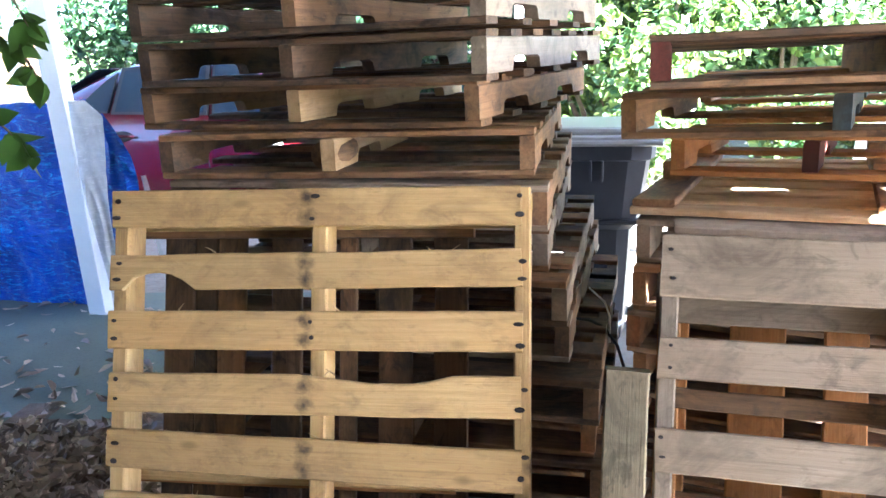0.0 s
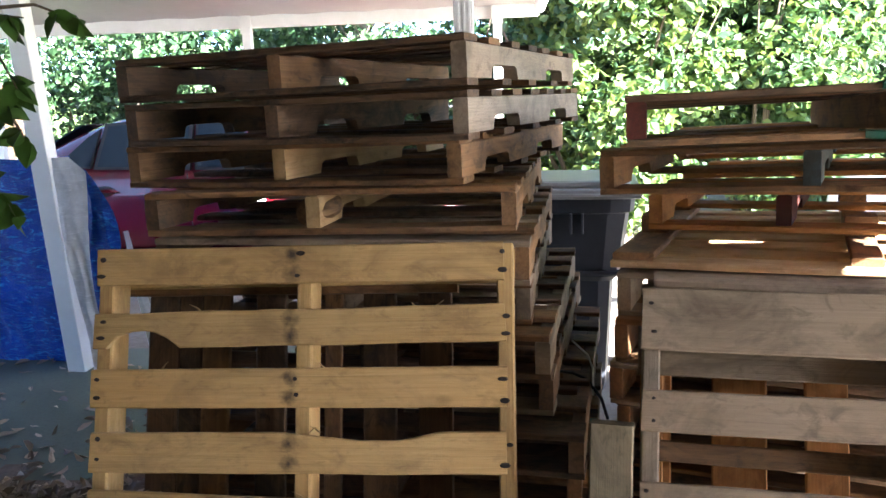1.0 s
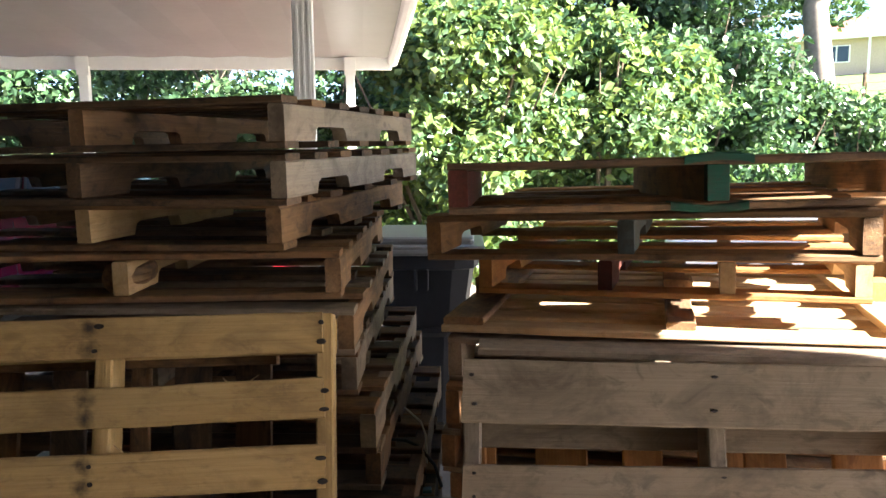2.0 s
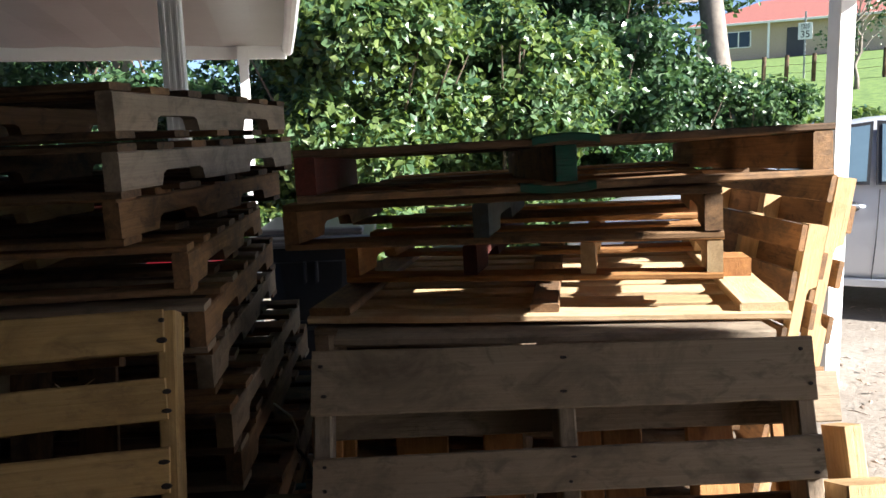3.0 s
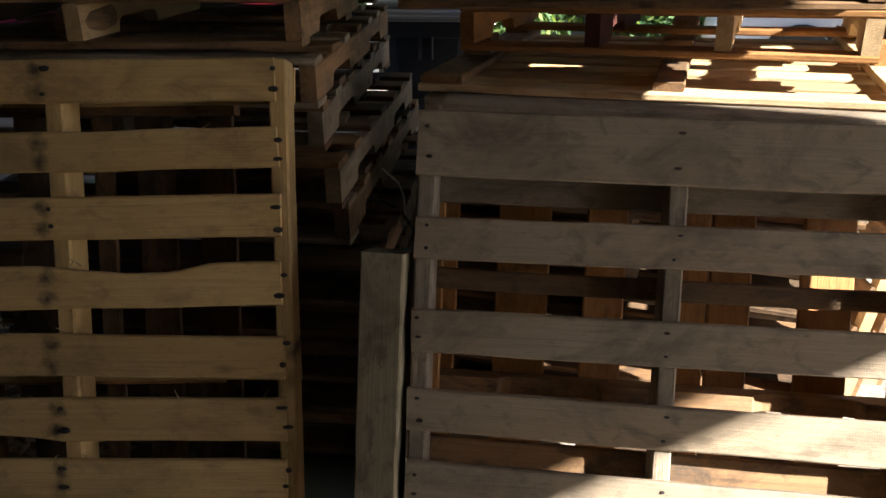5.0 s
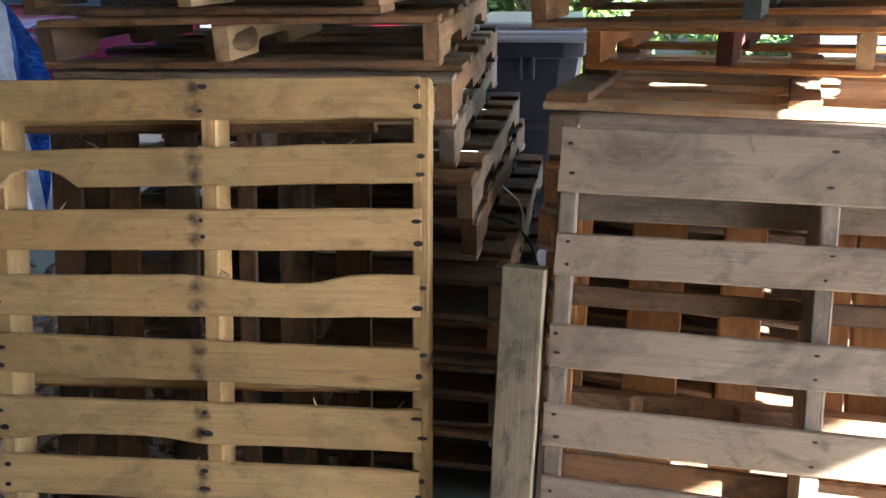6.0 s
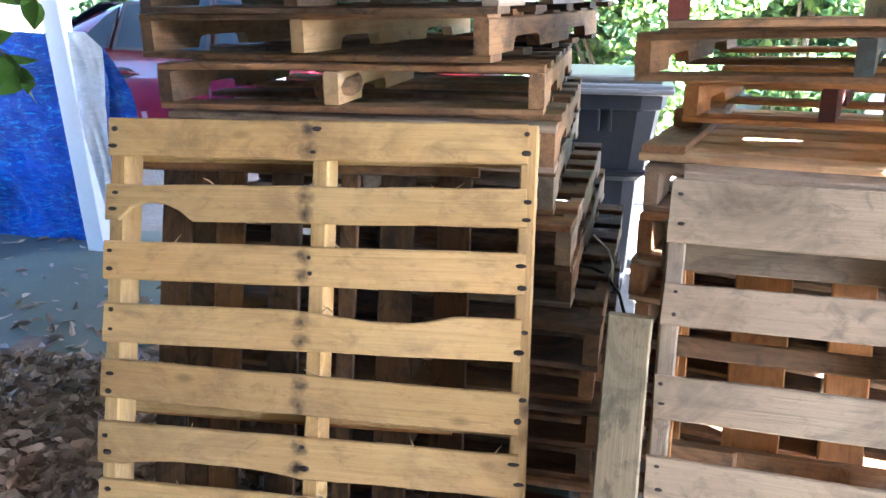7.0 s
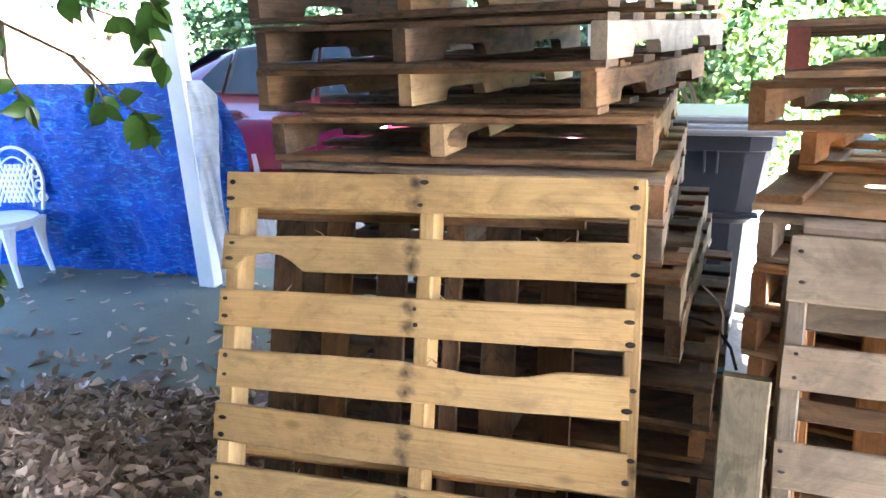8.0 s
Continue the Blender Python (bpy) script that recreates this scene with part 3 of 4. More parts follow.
def wheelie_bin(m):
    p = thing("wheelie_bin", m, "dark grey plastic wheelie bin with a paler lid", "bin")
    bm = bmesh.new()
    prof = [(0.0, 0.15, 0.18), (0.05, 0.165, 0.195), (0.60, 0.195, 0.235), (0.63, 0.235, 0.27), (0.66, 0.235, 0.27), (0.95, 0.28, 0.33), (0.96, 0.305, 0.355), (1.03, 0.31, 0.36)]
    rings = []
    for z, a, b in prof:
        ring = []
        for k in range(24):
            t = 2 * math.pi * k / 24
            c, s = math.cos(t), math.sin(t)
            r = (abs(c) ** 7 + abs(s) ** 7) ** (-1 / 7)
            ring.append(bm.verts.new((a * c * r, b * s * r, z)))
        rings.append(ring)
    for a, b in zip(rings, rings[1:]):
        for k in range(24):
            bm.faces.new((a[k], a[(k + 1) % 24], b[(k + 1) % 24], b[k]))
    bm.faces.new(rings[0][::-1])
    bm.faces.new(rings[-1])
    part("body", bm, BIN, p)
    part("rim", box(-0.245, -0.284, 0.640, 0.245, -0.23, 0.660, 0.004), BIN, p)
    bm = box(-0.335, -0.40, 1.03, 0.335, 0.38, 1.075, 0.015, 2)
    add_box(bm, -0.28, -0.33, 1.07, 0.28, 0.32, 1.11, 0.02, 2)
    part("lid", bm, BINLID, p)
    part("lid_lip", tube([(-0.33, -0.405, 1.045), (0.33, -0.405, 1.045)], 0.014), BINLID, p)
    for x in (-0.03, 0.03):
        part("catch_rib", box(x - 0.006, -0.385, 0.86, x + 0.006, -0.33, 0.96, 0.002), BIN, p)
    for x in (-0.27, 0.27):
        bm = bmesh.new()
        bmesh.ops.create_cone(bm, cap_ends=True, segments=20, radius1=0.10, radius2=0.10, depth=0.05, matrix=pose(x, 0.28, 0.10, 0, 90, 0))
        part("wheel", bm, BIN, p)
    return p


wheelie_bin(pose(0.60, 4.12, 0.0, 0, 0, -8) @ Matrix.Diagonal((0.9, 0.95, 1, 1)))

# ---- blue tarpaulin ----
def cloth(name, mat, parent, width, height, folds, m, amp=0.03, nx=70, nz=50, sag=0.02, label="", seed_value=0.0, shape=None):
    """A hanging sheet with folds and creases; shape(v) gives the left and right edge, as shares of the width, at the height v."""
    bm = bmesh.new()
    grid = []
    for j in range(nz + 1):
        row = []
        for i in range(nx + 1):
            u, v = i / nx, j / nz
            a, b = shape(v) if shape else (0.0, 1.0)
            x, z = (a + (b - a) * u) * width, v * height
            wide = noise.noise((x * folds, z * 0.5, seed_value)) * amp
            crease = abs(noise.noise((x * folds * 2.2 + z * 2, z * 2.6 - x, seed_value + 9))) * amp * 0.55
            crease += abs(noise.noise((x * 9 + z * 4, z * 11 - x * 3, seed_value + 4))) * amp * 0.28
            foot = max(0.0, 0.16 - z) * 0.6 * noise.noise((x * 3.3, 2.0, seed_value))
            row.append(bm.verts.new((x + noise.noise((z * 2, x, 3)) * amp * 0.4, wide + crease - foot * 0.8, z - sag * math.sin(math.pi * u) * v + noise.noise((x * 5, 1.5, seed_value)) * 0.012 * (v > 0.98))))
        grid.append(row)
    for a, b in zip(grid, grid[1:]):
        for i in range(nx):
            bm.faces.new((a[i], a[i + 1], b[i + 1], b[i]))
    return part(name, bm, mat, parent, label, m, True)


def tarp_material(name, color, pale, rough, relief):
    m, n, l, bsdf = material(name)
    v = coords(n, l, (1, 1, 1), False)
    a = noise_at(n, l, v, 3.5, 5, 0.6)
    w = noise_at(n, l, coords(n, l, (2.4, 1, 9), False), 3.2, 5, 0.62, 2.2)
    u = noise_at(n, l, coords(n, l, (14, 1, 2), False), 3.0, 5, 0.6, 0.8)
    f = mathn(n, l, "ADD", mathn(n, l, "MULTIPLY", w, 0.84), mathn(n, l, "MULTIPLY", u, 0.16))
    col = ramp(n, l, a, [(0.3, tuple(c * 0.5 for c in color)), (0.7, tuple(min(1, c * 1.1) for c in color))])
    # pale streaks put the shine along the creases into the colour
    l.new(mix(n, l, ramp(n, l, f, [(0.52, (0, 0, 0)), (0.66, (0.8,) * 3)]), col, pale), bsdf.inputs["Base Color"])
    bsdf.inputs["Roughness"].default_value = rough
    bsdf.inputs["Specular IOR Level"].default_value = 0.3
    bump(n, l, bsdf, f, relief, 0.03)
    return m


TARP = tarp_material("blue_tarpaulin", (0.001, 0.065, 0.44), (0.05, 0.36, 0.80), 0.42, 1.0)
TARP_WHITE = tarp_material("white_sheet", (0.84, 0.86, 0.89), (0.88, 0.89, 0.91), 0.5, 0.25)
tp = thing("tarpaulin", pose(-5.2, 4.62, 0.0, 0, 0, -3), "crumpled blue tarpaulin hung as a curtain to the ground", "tarpaulin")
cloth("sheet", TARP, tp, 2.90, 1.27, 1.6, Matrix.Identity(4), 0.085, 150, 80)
fold = thing("tarpaulin", pose(-2.30, 4.36, 0.02, 0, 0, 10), "blue and white tarpaulin end draped over a line", "tarpaulin")
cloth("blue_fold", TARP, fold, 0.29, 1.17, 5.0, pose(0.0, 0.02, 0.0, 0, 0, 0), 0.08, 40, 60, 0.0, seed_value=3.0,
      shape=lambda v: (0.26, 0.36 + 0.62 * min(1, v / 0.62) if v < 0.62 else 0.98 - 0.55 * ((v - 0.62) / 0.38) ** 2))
cloth("white_fold", TARP_WHITE, fold, 0.36, 1.25, 7.0, pose(0.0, -0.06, 0.0), 0.05, 24, 60, 0.0, seed_value=6.0, label="white underside of the sheet",
      shape=lambda v: (0.20 - 0.22 * min(1, v * 1.4), 0.38 - 0.06 * math.sin(math.pi * v) + 0.10 * v - (0.25 * (v - 0.93) / 0.07 if v > 0.93 else 0)))
cloth("white_corner", TARP_WHITE, fold, 0.30, 0.80, 7.0, pose(0.14, 0.07, 0.0, 0, 0, 0), 0.03, 18, 30, 0.0, seed_value=8.0, label="white underside of the sheet",
      shape=lambda v: (0.75 - 0.25 * v, 1.05 - 0.45 * v))

# ---- white garden chair ----
CASTWHITE = plain("white_cast_metal", (0.80, 0.81, 0.80), 0.4, 0, 0.05, 8)


def garden_chair(m):
    p = thing("garden_chair", m, "white ornate cast-metal garden chair before the tarpaulin", "chair")
    def arch(w, h0, h1, r, y=0.0, waist=0.8):
        pts = []
        for k in range(25):
            a = math.pi * k / 24
            s = math.sin(a)
            pts.append((w * math.cos(a) * (waist + (1 - waist) * math.sin(2.2 * s)), y + 0.10 * (h0 + (h1 - h0) * s - h0), h0 + (h1 - h0) * s ** 0.8))
        return tube(pts, r, 6)
    part("back_frame", arch(0.23, 0.45, 0.89, 0.012), CASTWHITE, p)
    part("inner_arch", arch(0.15, 0.47, 0.82, 0.007, 0.003), CASTWHITE, p)
    for k in range(-5, 6):
        for sgn in (1, -1):
            x0, x1 = k * 0.032 - sgn * 0.055, k * 0.032 + sgn * 0.055
            if abs(x0) < 0.17 and abs(x1) < 0.17:
                part("lattice_bar", tube([(x0, 0.006, 0.50), (x1, 0.028, 0.77)], 0.009, 6), CASTWHITE, p)
    for s in (-1, 1):
        for j in range(4):
            cx, cz = s * (0.185 - 0.02 * j), 0.54 + 0.085 * j
            ring = [(cx + 0.026 * math.cos(a), 0.01 + 0.1 * (cz - 0.45), cz + 0.032 * math.sin(a)) for a in (2 * math.pi * q / 12 for q in range(13))]
            part("scroll", tube(ring, 0.009, 6), CASTWHITE, p)
    bm = bmesh.new()
    bmesh.ops.create_cone(bm, cap_ends=True, segments=28, radius1=0.22, radius2=0.235, depth=0.022, matrix=pose(0, -0.20, 0.425))
    part("seat", bm, CASTWHITE, p)
    bm = bmesh.new()
    bmesh.ops.create_cone(bm, cap_ends=False, segments=28, radius1=0.20, radius2=0.23, depth=0.05, matrix=pose(0, -0.20, 0.392))
    part("apron", bm, CASTWHITE, p)
    for x, y in ((-0.17, -0.36), (0.17, -0.36), (-0.16, -0.03), (0.16, -0.03)):
        part("leg", tube([(x, y, 0.41), (x * 0.98, y, 0.30), (x * 1.08, y * 1.05, 0.15), (x * 1.28, y * 1.1, 0.0)], 0.02, 8, [0.05, 0.034, 0.02, 0.016]), CASTWHITE, p)
    return p


garden_chair(pose(-3.75, 4.47, 0.02, 0, 0, 6) @ Matrix.Diagonal((1, 1, 0.93, 1)))


# ---- vehicles ----
def car_body_rings(profile, halfwidths):
    """Lofts a car body: stations along x with (floor, belt, roof) heights and widths."""
    bm = bmesh.new()
    rings = []
    for (x, z0, z1, z2), (w0, w1, w2) in zip(profile, halfwidths):
        pts = [(-w0 * 0.92, z0), (-w0, z0 + 0.12), (-w0 * 1.01, (z0 + z1) / 2 + 0.03), (-w1, z1), (-w2, z2 - 0.04), (-w2 * 0.8, z2), (0, z2 + 0.015)]
        pts = pts + [(-y, z) for y, z in reversed(pts[:-1])]
        rings.append([bm.verts.new((x, y, z)) for y, z in pts])
    for a, b in zip(rings, rings[1:]):
        for k in range(len(a) - 1):
            bm.faces.new((a[k], a[k + 1], b[k + 1], b[k]))
        bm.faces.new((a[-1], a[0], b[0], b[-1]))
    bm.faces.new(rings[0])
    bm.faces.new(rings[-1][::-1])
    bmesh.ops.recalc_face_normals(bm, faces=bm.faces[:])
    return bm


RUBBER = plain("tyre_rubber", (0.02, 0.02, 0.02), 0.8)
ALLOY = plain("alloy", (0.5, 0.5, 0.52), 0.3, 0.9)
CARGLASS = plain("car_glass", (0.02, 0.035, 0.05), 0.05, 0.0, 0.1, 2)
BLACKTRIM = plain("black_trim", (0.02, 0.02, 0.022), 0.5)


def sedan(m, paint, label, pane=None):
    """Front of the car towards -x; its near side is -y."""
    pane = pane or CARGLASS
    p = thing("parked_car", m, label, "car")
    prof = [(-2.25, 0.30, 0.62, 0.64), (-2.15, 0.22, 0.70, 0.73), (-1.2, 0.20, 0.86, 0.90), (-0.95, 0.20, 0.90, 0.96), (-0.25, 0.20, 0.93, 1.38), (0.25, 0.20, 0.95, 1.45), (0.85, 0.20, 0.97, 1.43), (1.25, 0.20, 0.99, 1.30), (1.75, 0.22, 1.00, 1.06), (2.15, 0.26, 0.92, 0.97), (2.28, 0.34, 0.80, 0.83)]
    hw = [(0.70, 0.66, 0.5), (0.82, 0.78, 0.62), (0.87, 0.84, 0.68), (0.88, 0.85, 0.70), (0.88, 0.84, 0.60), (0.88, 0.84, 0.58), (0.88, 0.84, 0.58), (0.88, 0.84, 0.59), (0.87, 0.83, 0.66), (0.84, 0.78, 0.62), (0.72, 0.68, 0.5)]
    body = part("body", car_body_rings(prof, hw), paint, p, smooth=True)
    body.modifiers.new("round", "SUBSURF").levels = 2
    body.modifiers["round"].render_levels = 2
    for s in (-1, 1):
        # side windows follow the slope of the cabin's flank
        for name, quad in (("front_window", [(-0.62, 0.965), (0.10, 0.985), (0.12, 1.375), (-0.16, 1.34)]), ("rear_window", [(0.20, 0.985), (0.98, 1.01), (0.92, 1.34), (0.20, 1.38)]), ("quarter_window", [(1.05, 1.015), (1.34, 1.03), (1.10, 1.24), (1.0, 1.30)])):
            bm = bmesh.new()
            def flank(x, z, out):
                return (x, s * (0.862 - (z - 0.95) * 0.54 + out), z)
            cx, cz = sum(q[0] for q in quad) / 4, sum(q[1] for q in quad) / 4
            rim = [flank(cx + (x - cx) * 1.09, cz + (z - cz) * 1.13, o) for o in (0.008, -0.03) for x, z in quad]
            seal = bmesh.new()
            rv = [seal.verts.new(q) for q in rim]
            for f in ((0, 1, 2, 3), (7, 6, 5, 4), (0, 4, 5, 1), (1, 5, 6, 2), (2, 6, 7, 3), (3, 7, 4, 0)):
                seal.faces.new([rv[i] for i in f])
            bmesh.ops.recalc_face_normals(seal, faces=seal.faces[:])
            part("window_seal", seal, BLACKTRIM, p)
            fr = [bm.verts.new(flank(x, z, 0.014)) for x, z in quad]
            bk = [bm.verts.new(flank(x, z, -0.02)) for x, z in quad]
            bm.faces.new(fr)
            bm.faces.new(bk[::-1])
            for i in range(4):
                bm.faces.new((fr[i], fr[(i + 1) % 4], bk[(i + 1) % 4], bk[i]))
            bmesh.ops.recalc_face_normals(bm, faces=bm.faces[:])
            part(name, bm, pane, p)
        for x in (-0.72, 0.16, 1.12):
            part("door_seam", tube([(x, s * 0.893, 0.30), (x + 0.02, s * 0.897, 0.60), (x + 0.03, s * 0.868, 0.93)], 0.004, 5), BLACKTRIM, p)
        part("sill_trim", box(-1.0, s * 0.885 - 0.015, 0.24, 1.2, s * 0.885 + 0.015, 0.30, 0.008), paint, p)
        for x in (0.0, 0.95):
            h = part("door_handle", tube([(x - 0.13, s * 0.89, 0.80), (x - 0.10, s * 0.925, 0.81), (x + 0.06, s * 0.925, 0.815), (x + 0.09, s * 0.89, 0.81)], 0.013, 8), paint, p)
            # flattened black oval stands in for the shade in the handle's hollow
            bm = bmesh.new()
            bmesh.ops.create_uvsphere(bm, u_segments=14, v_segments=8, radius=0.06, matrix=pose(x - 0.02, s * 0.872, 0.805) @ Matrix.Diagonal((1.5, 0.35, 0.75, 1)))
            part("handle_recess", bm, BLACKTRIM, p)
        bm = box(-0.60, s * 0.90 - 0.10, 0.96, -0.50, s * 0.90 + 0.10, 1.08, 0.03, 3)
        part("wing_mirror", bm, paint, p)
        for x in (-1.40, 1.35):
            bm = bmesh.new()
            bmesh.ops.create_cone(bm, cap_ends=True, segments=32, radius1=0.32, radius2=0.32, depth=0.21, matrix=pose(x, s * 0.80, 0.32, 90))
            bmesh.ops.bevel(bm, geom=[e for e in bm.edges if e.calc_length() < 0.1], offset=0.03, segments=2, affect="EDGES")
            w = part("wheel", bm, RUBBER, p)
            bm = bmesh.new()
            bmesh.ops.create_cone(bm, cap_ends=True, segments=28, radius1=0.21, radius2=0.19, depth=0.225, matrix=pose(x, s * 0.80, 0.32, 90))
            part("rim", bm, ALLOY, w)
    def screen(name, pts):
        bm = bmesh.new()
        vs = [bm.verts.new(q) for q in pts]
        bm.faces.new(vs)
        r = bmesh.ops.extrude_face_region(bm, geom=bm.faces[:])
        bmesh.ops.translate(bm, verts=[v for v in r["geom"] if isinstance(v, bmesh.types.BMVert)], vec=(0, 0, 0.012))
        bmesh.ops.recalc_face_normals(bm, faces=bm.faces[:])
        part(name, bm, pane, p)
    screen("windscreen", [(-0.86, -0.66, 1.0), (-0.86, 0.66, 1.0), (-0.26, 0.52, 1.40), (-0.26, -0.52, 1.40)])
    screen("rear_screen", [(1.68, -0.6, 1.095), (1.68, 0.6, 1.095), (1.24, 0.5, 1.345), (1.24, -0.5, 1.345)])
    return p


SILVER = plain("silver_paint", (0.60, 0.63, 0.68), 0.35, 0.15, 0.03, 2, coat=0.6)
# crimson, darkened further to stand in for shade under the carport
RED = plain("red_paint", (0.10, 0.004, 0.010), 0.25, 0.1, 0.05, 2, coat=1.0)
ax = Vector((0.76, -0.65, 0)).normalized()
# the silver car's panes are coloured pale blue to paint in reflected sky
sedan(Matrix.Translation((5.27, 6.05, 0)) @ Euler((0, 0, math.atan2(ax.y, ax.x) + 0.06)).to_matrix().to_4x4() @ Matrix.Diagonal((1.04, 1.04, 1.09, 1)), SILVER, "silver saloon car parked beyond the white post", plain("sky_pale_car_glass", (0.15, 0.23, 0.29), 0.06, 0.0, 0.1, 2, coat=1.0))
sedan(pose(-2.35, 7.55, 0.0, 0, 0, 183) @ Matrix.Diagonal((1, 1, 1.04, 1)), RED, "red saloon car parked behind the tarpaulin")

# ---- straps and bits in the gap between the stacks ----
STRAP = plain("black_strap", (0.012, 0.014, 0.014), 0.4)
TEAL = plain("teal_strap", (0.02, 0.09, 0.10), 0.45)
STRING = plain("white_twine", (0.7, 0.68, 0.62), 0.8)
tagged(part("black_strap", tube([(0.30, 2.30, 0.712), (0.382, 2.3, 0.701), (0.423, 2.3, 0.68), (0.465, 2.3, 0.621), (0.485, 2.3, 0.555)], 0.005, 7), STRAP, None, "loose black plastic strap hanging off a pallet"), category="strap")
tagged(part("teal_strap", box(0.35, 2.29, 0.541, 0.455, 2.315, 0.551, 0.002), TEAL, None, "teal plastic strap across the gap"), category="strap")
tagged(part("twine", tube([(0.38, 2.3, 0.80), (0.426, 2.3, 0.756), (0.44, 2.3, 0.714), (0.442, 2.3, 0.63)], 0.003, 6), STRING, None, "frayed white twine hanging in the gap"), category="twine")

rnd = random.Random(77)
for k in range(16):
    d, w = YELLOW_ROWS[1 + k * 5 % 6]
    x = rnd.uniform(0.1, 0.95)
    a = rnd.uniform(-1, 1)
    bit = tube([(0, 0, 0), (0.012 * a, -0.002, 0.008), (0.03 * a, -0.006, 0.013 + 0.008 * rnd.random())], 0.0018, 5, [0.0022, 0.0018, 0.0006])
    tagged(part("wood_splinter", bit, WOOD_PALE, None, "pale raised splinter on a yellow board", ml @ pose(x, rnd.uniform(0.003, 0.012), L1 - d - 0.002)), category="splinter", group="splinters on the yellow pallet")


# ---- far carport ----
def carport(m):
    p = thing("carport", m, "white metal carport roof on thin posts", "carport")
    bm = bmesh.new()
    rows = []
    for i in range(29):
        x = -6.0 + i * (6.55 / 28)
        up = 0.012 if i % 2 else 0.0
        rows.append([bm.verts.new((x, y, 2.24 + (6.5 - y) * 0.055 + up + dz)) for y, dz in ((6.55, 0), (3.95, 0), (3.95, 0.05), (6.55, 0.05))])
    for a, b in zip(rows, rows[1:]):
        for k in range(4):
            bm.faces.new((a[k], a[(k + 1) % 4], b[(k + 1) % 4], b[k]))
    bm.faces.new(rows[0])
    bm.faces.new(rows[-1][::-1])
    bmesh.ops.recalc_face_normals(bm, faces=bm.faces[:])
    part("roof", bm, SOFFIT, p)
    part("eave_beam", box(-6.0, 6.5, 2.15, 0.55, 6.56, 2.26, 0.006), WHITE, p)
    part("edge_trim", tube([(0.56, 6.56, 2.22), (0.57, 5.7, 2.28), (0.57, 3.95, 2.38)], 0.045, 10), WHITE, p)
    for x in (-4.0, -1.80, 0.22):
        part("post", box(x - 0.035, 6.43, 0, x + 0.035, 6.50, 2.17, 0.004), WHITE, p)
        part("bracket", box(x - 0.045, 6.42, 2.10, x + 0.045, 6.43, 2.24, 0.002), WHITE, p)
    return p


carport(Matrix.Identity(4))

# ---- planting ----
HEDGE_LEAF = leaf("hedge_leaf", (0.04, 0.095, 0.042), (0.16, 0.25, 0.11), 0.30, 0.4)
DARK_LEAF = leaf("dark_leaf", (0.018, 0.048, 0.021), (0.06, 0.12, 0.052), 0.30, 0.3)
LIME_LEAF = leaf("lime_leaf", (0.12, 0.19, 0.055), (0.24, 0.31, 0.10), 0.35, 0.5)
BARK = plain("bark", (0.20, 0.17, 0.14), 0.9, 0, 0.35, 9, 0.8)
TWIG = plain("twig_bark", (0.10, 0.075, 0.05), 0.85, 0, 0.2, 20, 0.4)


def leaf_cloud(name, clumps, count, size, mat, seed_value, parent=None, label="", flat=0.5):
    """Many small folded leaves scattered in clumps (centre, radii), thicker near each clump's skin."""
    rng = np.random.default_rng(seed_value)
    vol = np.array([c[1][0] * c[1][1] * c[1][2] for c in clumps]) ** 0.67
    pick = rng.choice(len(clumps), count, p=vol / vol.sum())
    cen = np.array([c[0] for c in clumps])[pick]
    rad = np.array([c[1] for c in clumps])[pick]
    d = rng.normal(size=(count, 3))
    d /= np.linalg.norm(d, axis=1)[:, None]
    r = rng.uniform(0.35, 1.0, count) ** 0.45 * (1 + 0.18 * rng.normal(size=count))
    pos = cen + d * rad * r[:, None]
    keep = pos[:, 2] > 0.03
    pos, d = pos[keep], d[keep]
    k = len(pos)
    nrm = d * 0.6 + rng.normal(size=(k, 3)) * 0.7 + np.array([0, 0, flat])
    nrm /= np.linalg.norm(nrm, axis=1)[:, None]
    along = np.cross(nrm, rng.normal(size=(k, 3)))
    along /= np.linalg.norm(along, axis=1)[:, None]
    side = np.cross(nrm, along)
    s = size * rng.uniform(0.6, 1.35, k)[:, None]
    w = s * rng.uniform(0.30, 0.42, k)[:, None]
    mid = pos + nrm * s * 0.06
    verts = np.stack([pos - along * s * 0.5, mid + side * w - along * s * 0.08, mid + along * s * 0.12 - nrm * s * 0.10, pos + along * s * 0.55 - nrm * s * 0.1, mid - side * w - along * s * 0.08], axis=1).reshape(-1, 3)
    base = np.arange(k)[:, None] * 5
    faces = np.concatenate([base + np.array([[0, 1, 2]]), base + np.array([[1, 3, 2]]), base + np.array([[0, 2, 4]]), base + np.array([[4, 2, 3]])])
    me = bpy.data.meshes.new(name)
    me.from_pydata(verts.tolist(), [], faces.tolist())
    me.materials.append(mat)
    ob = placed(name, me, parent, None, label)
    return tagged(ob, kind="stuff")


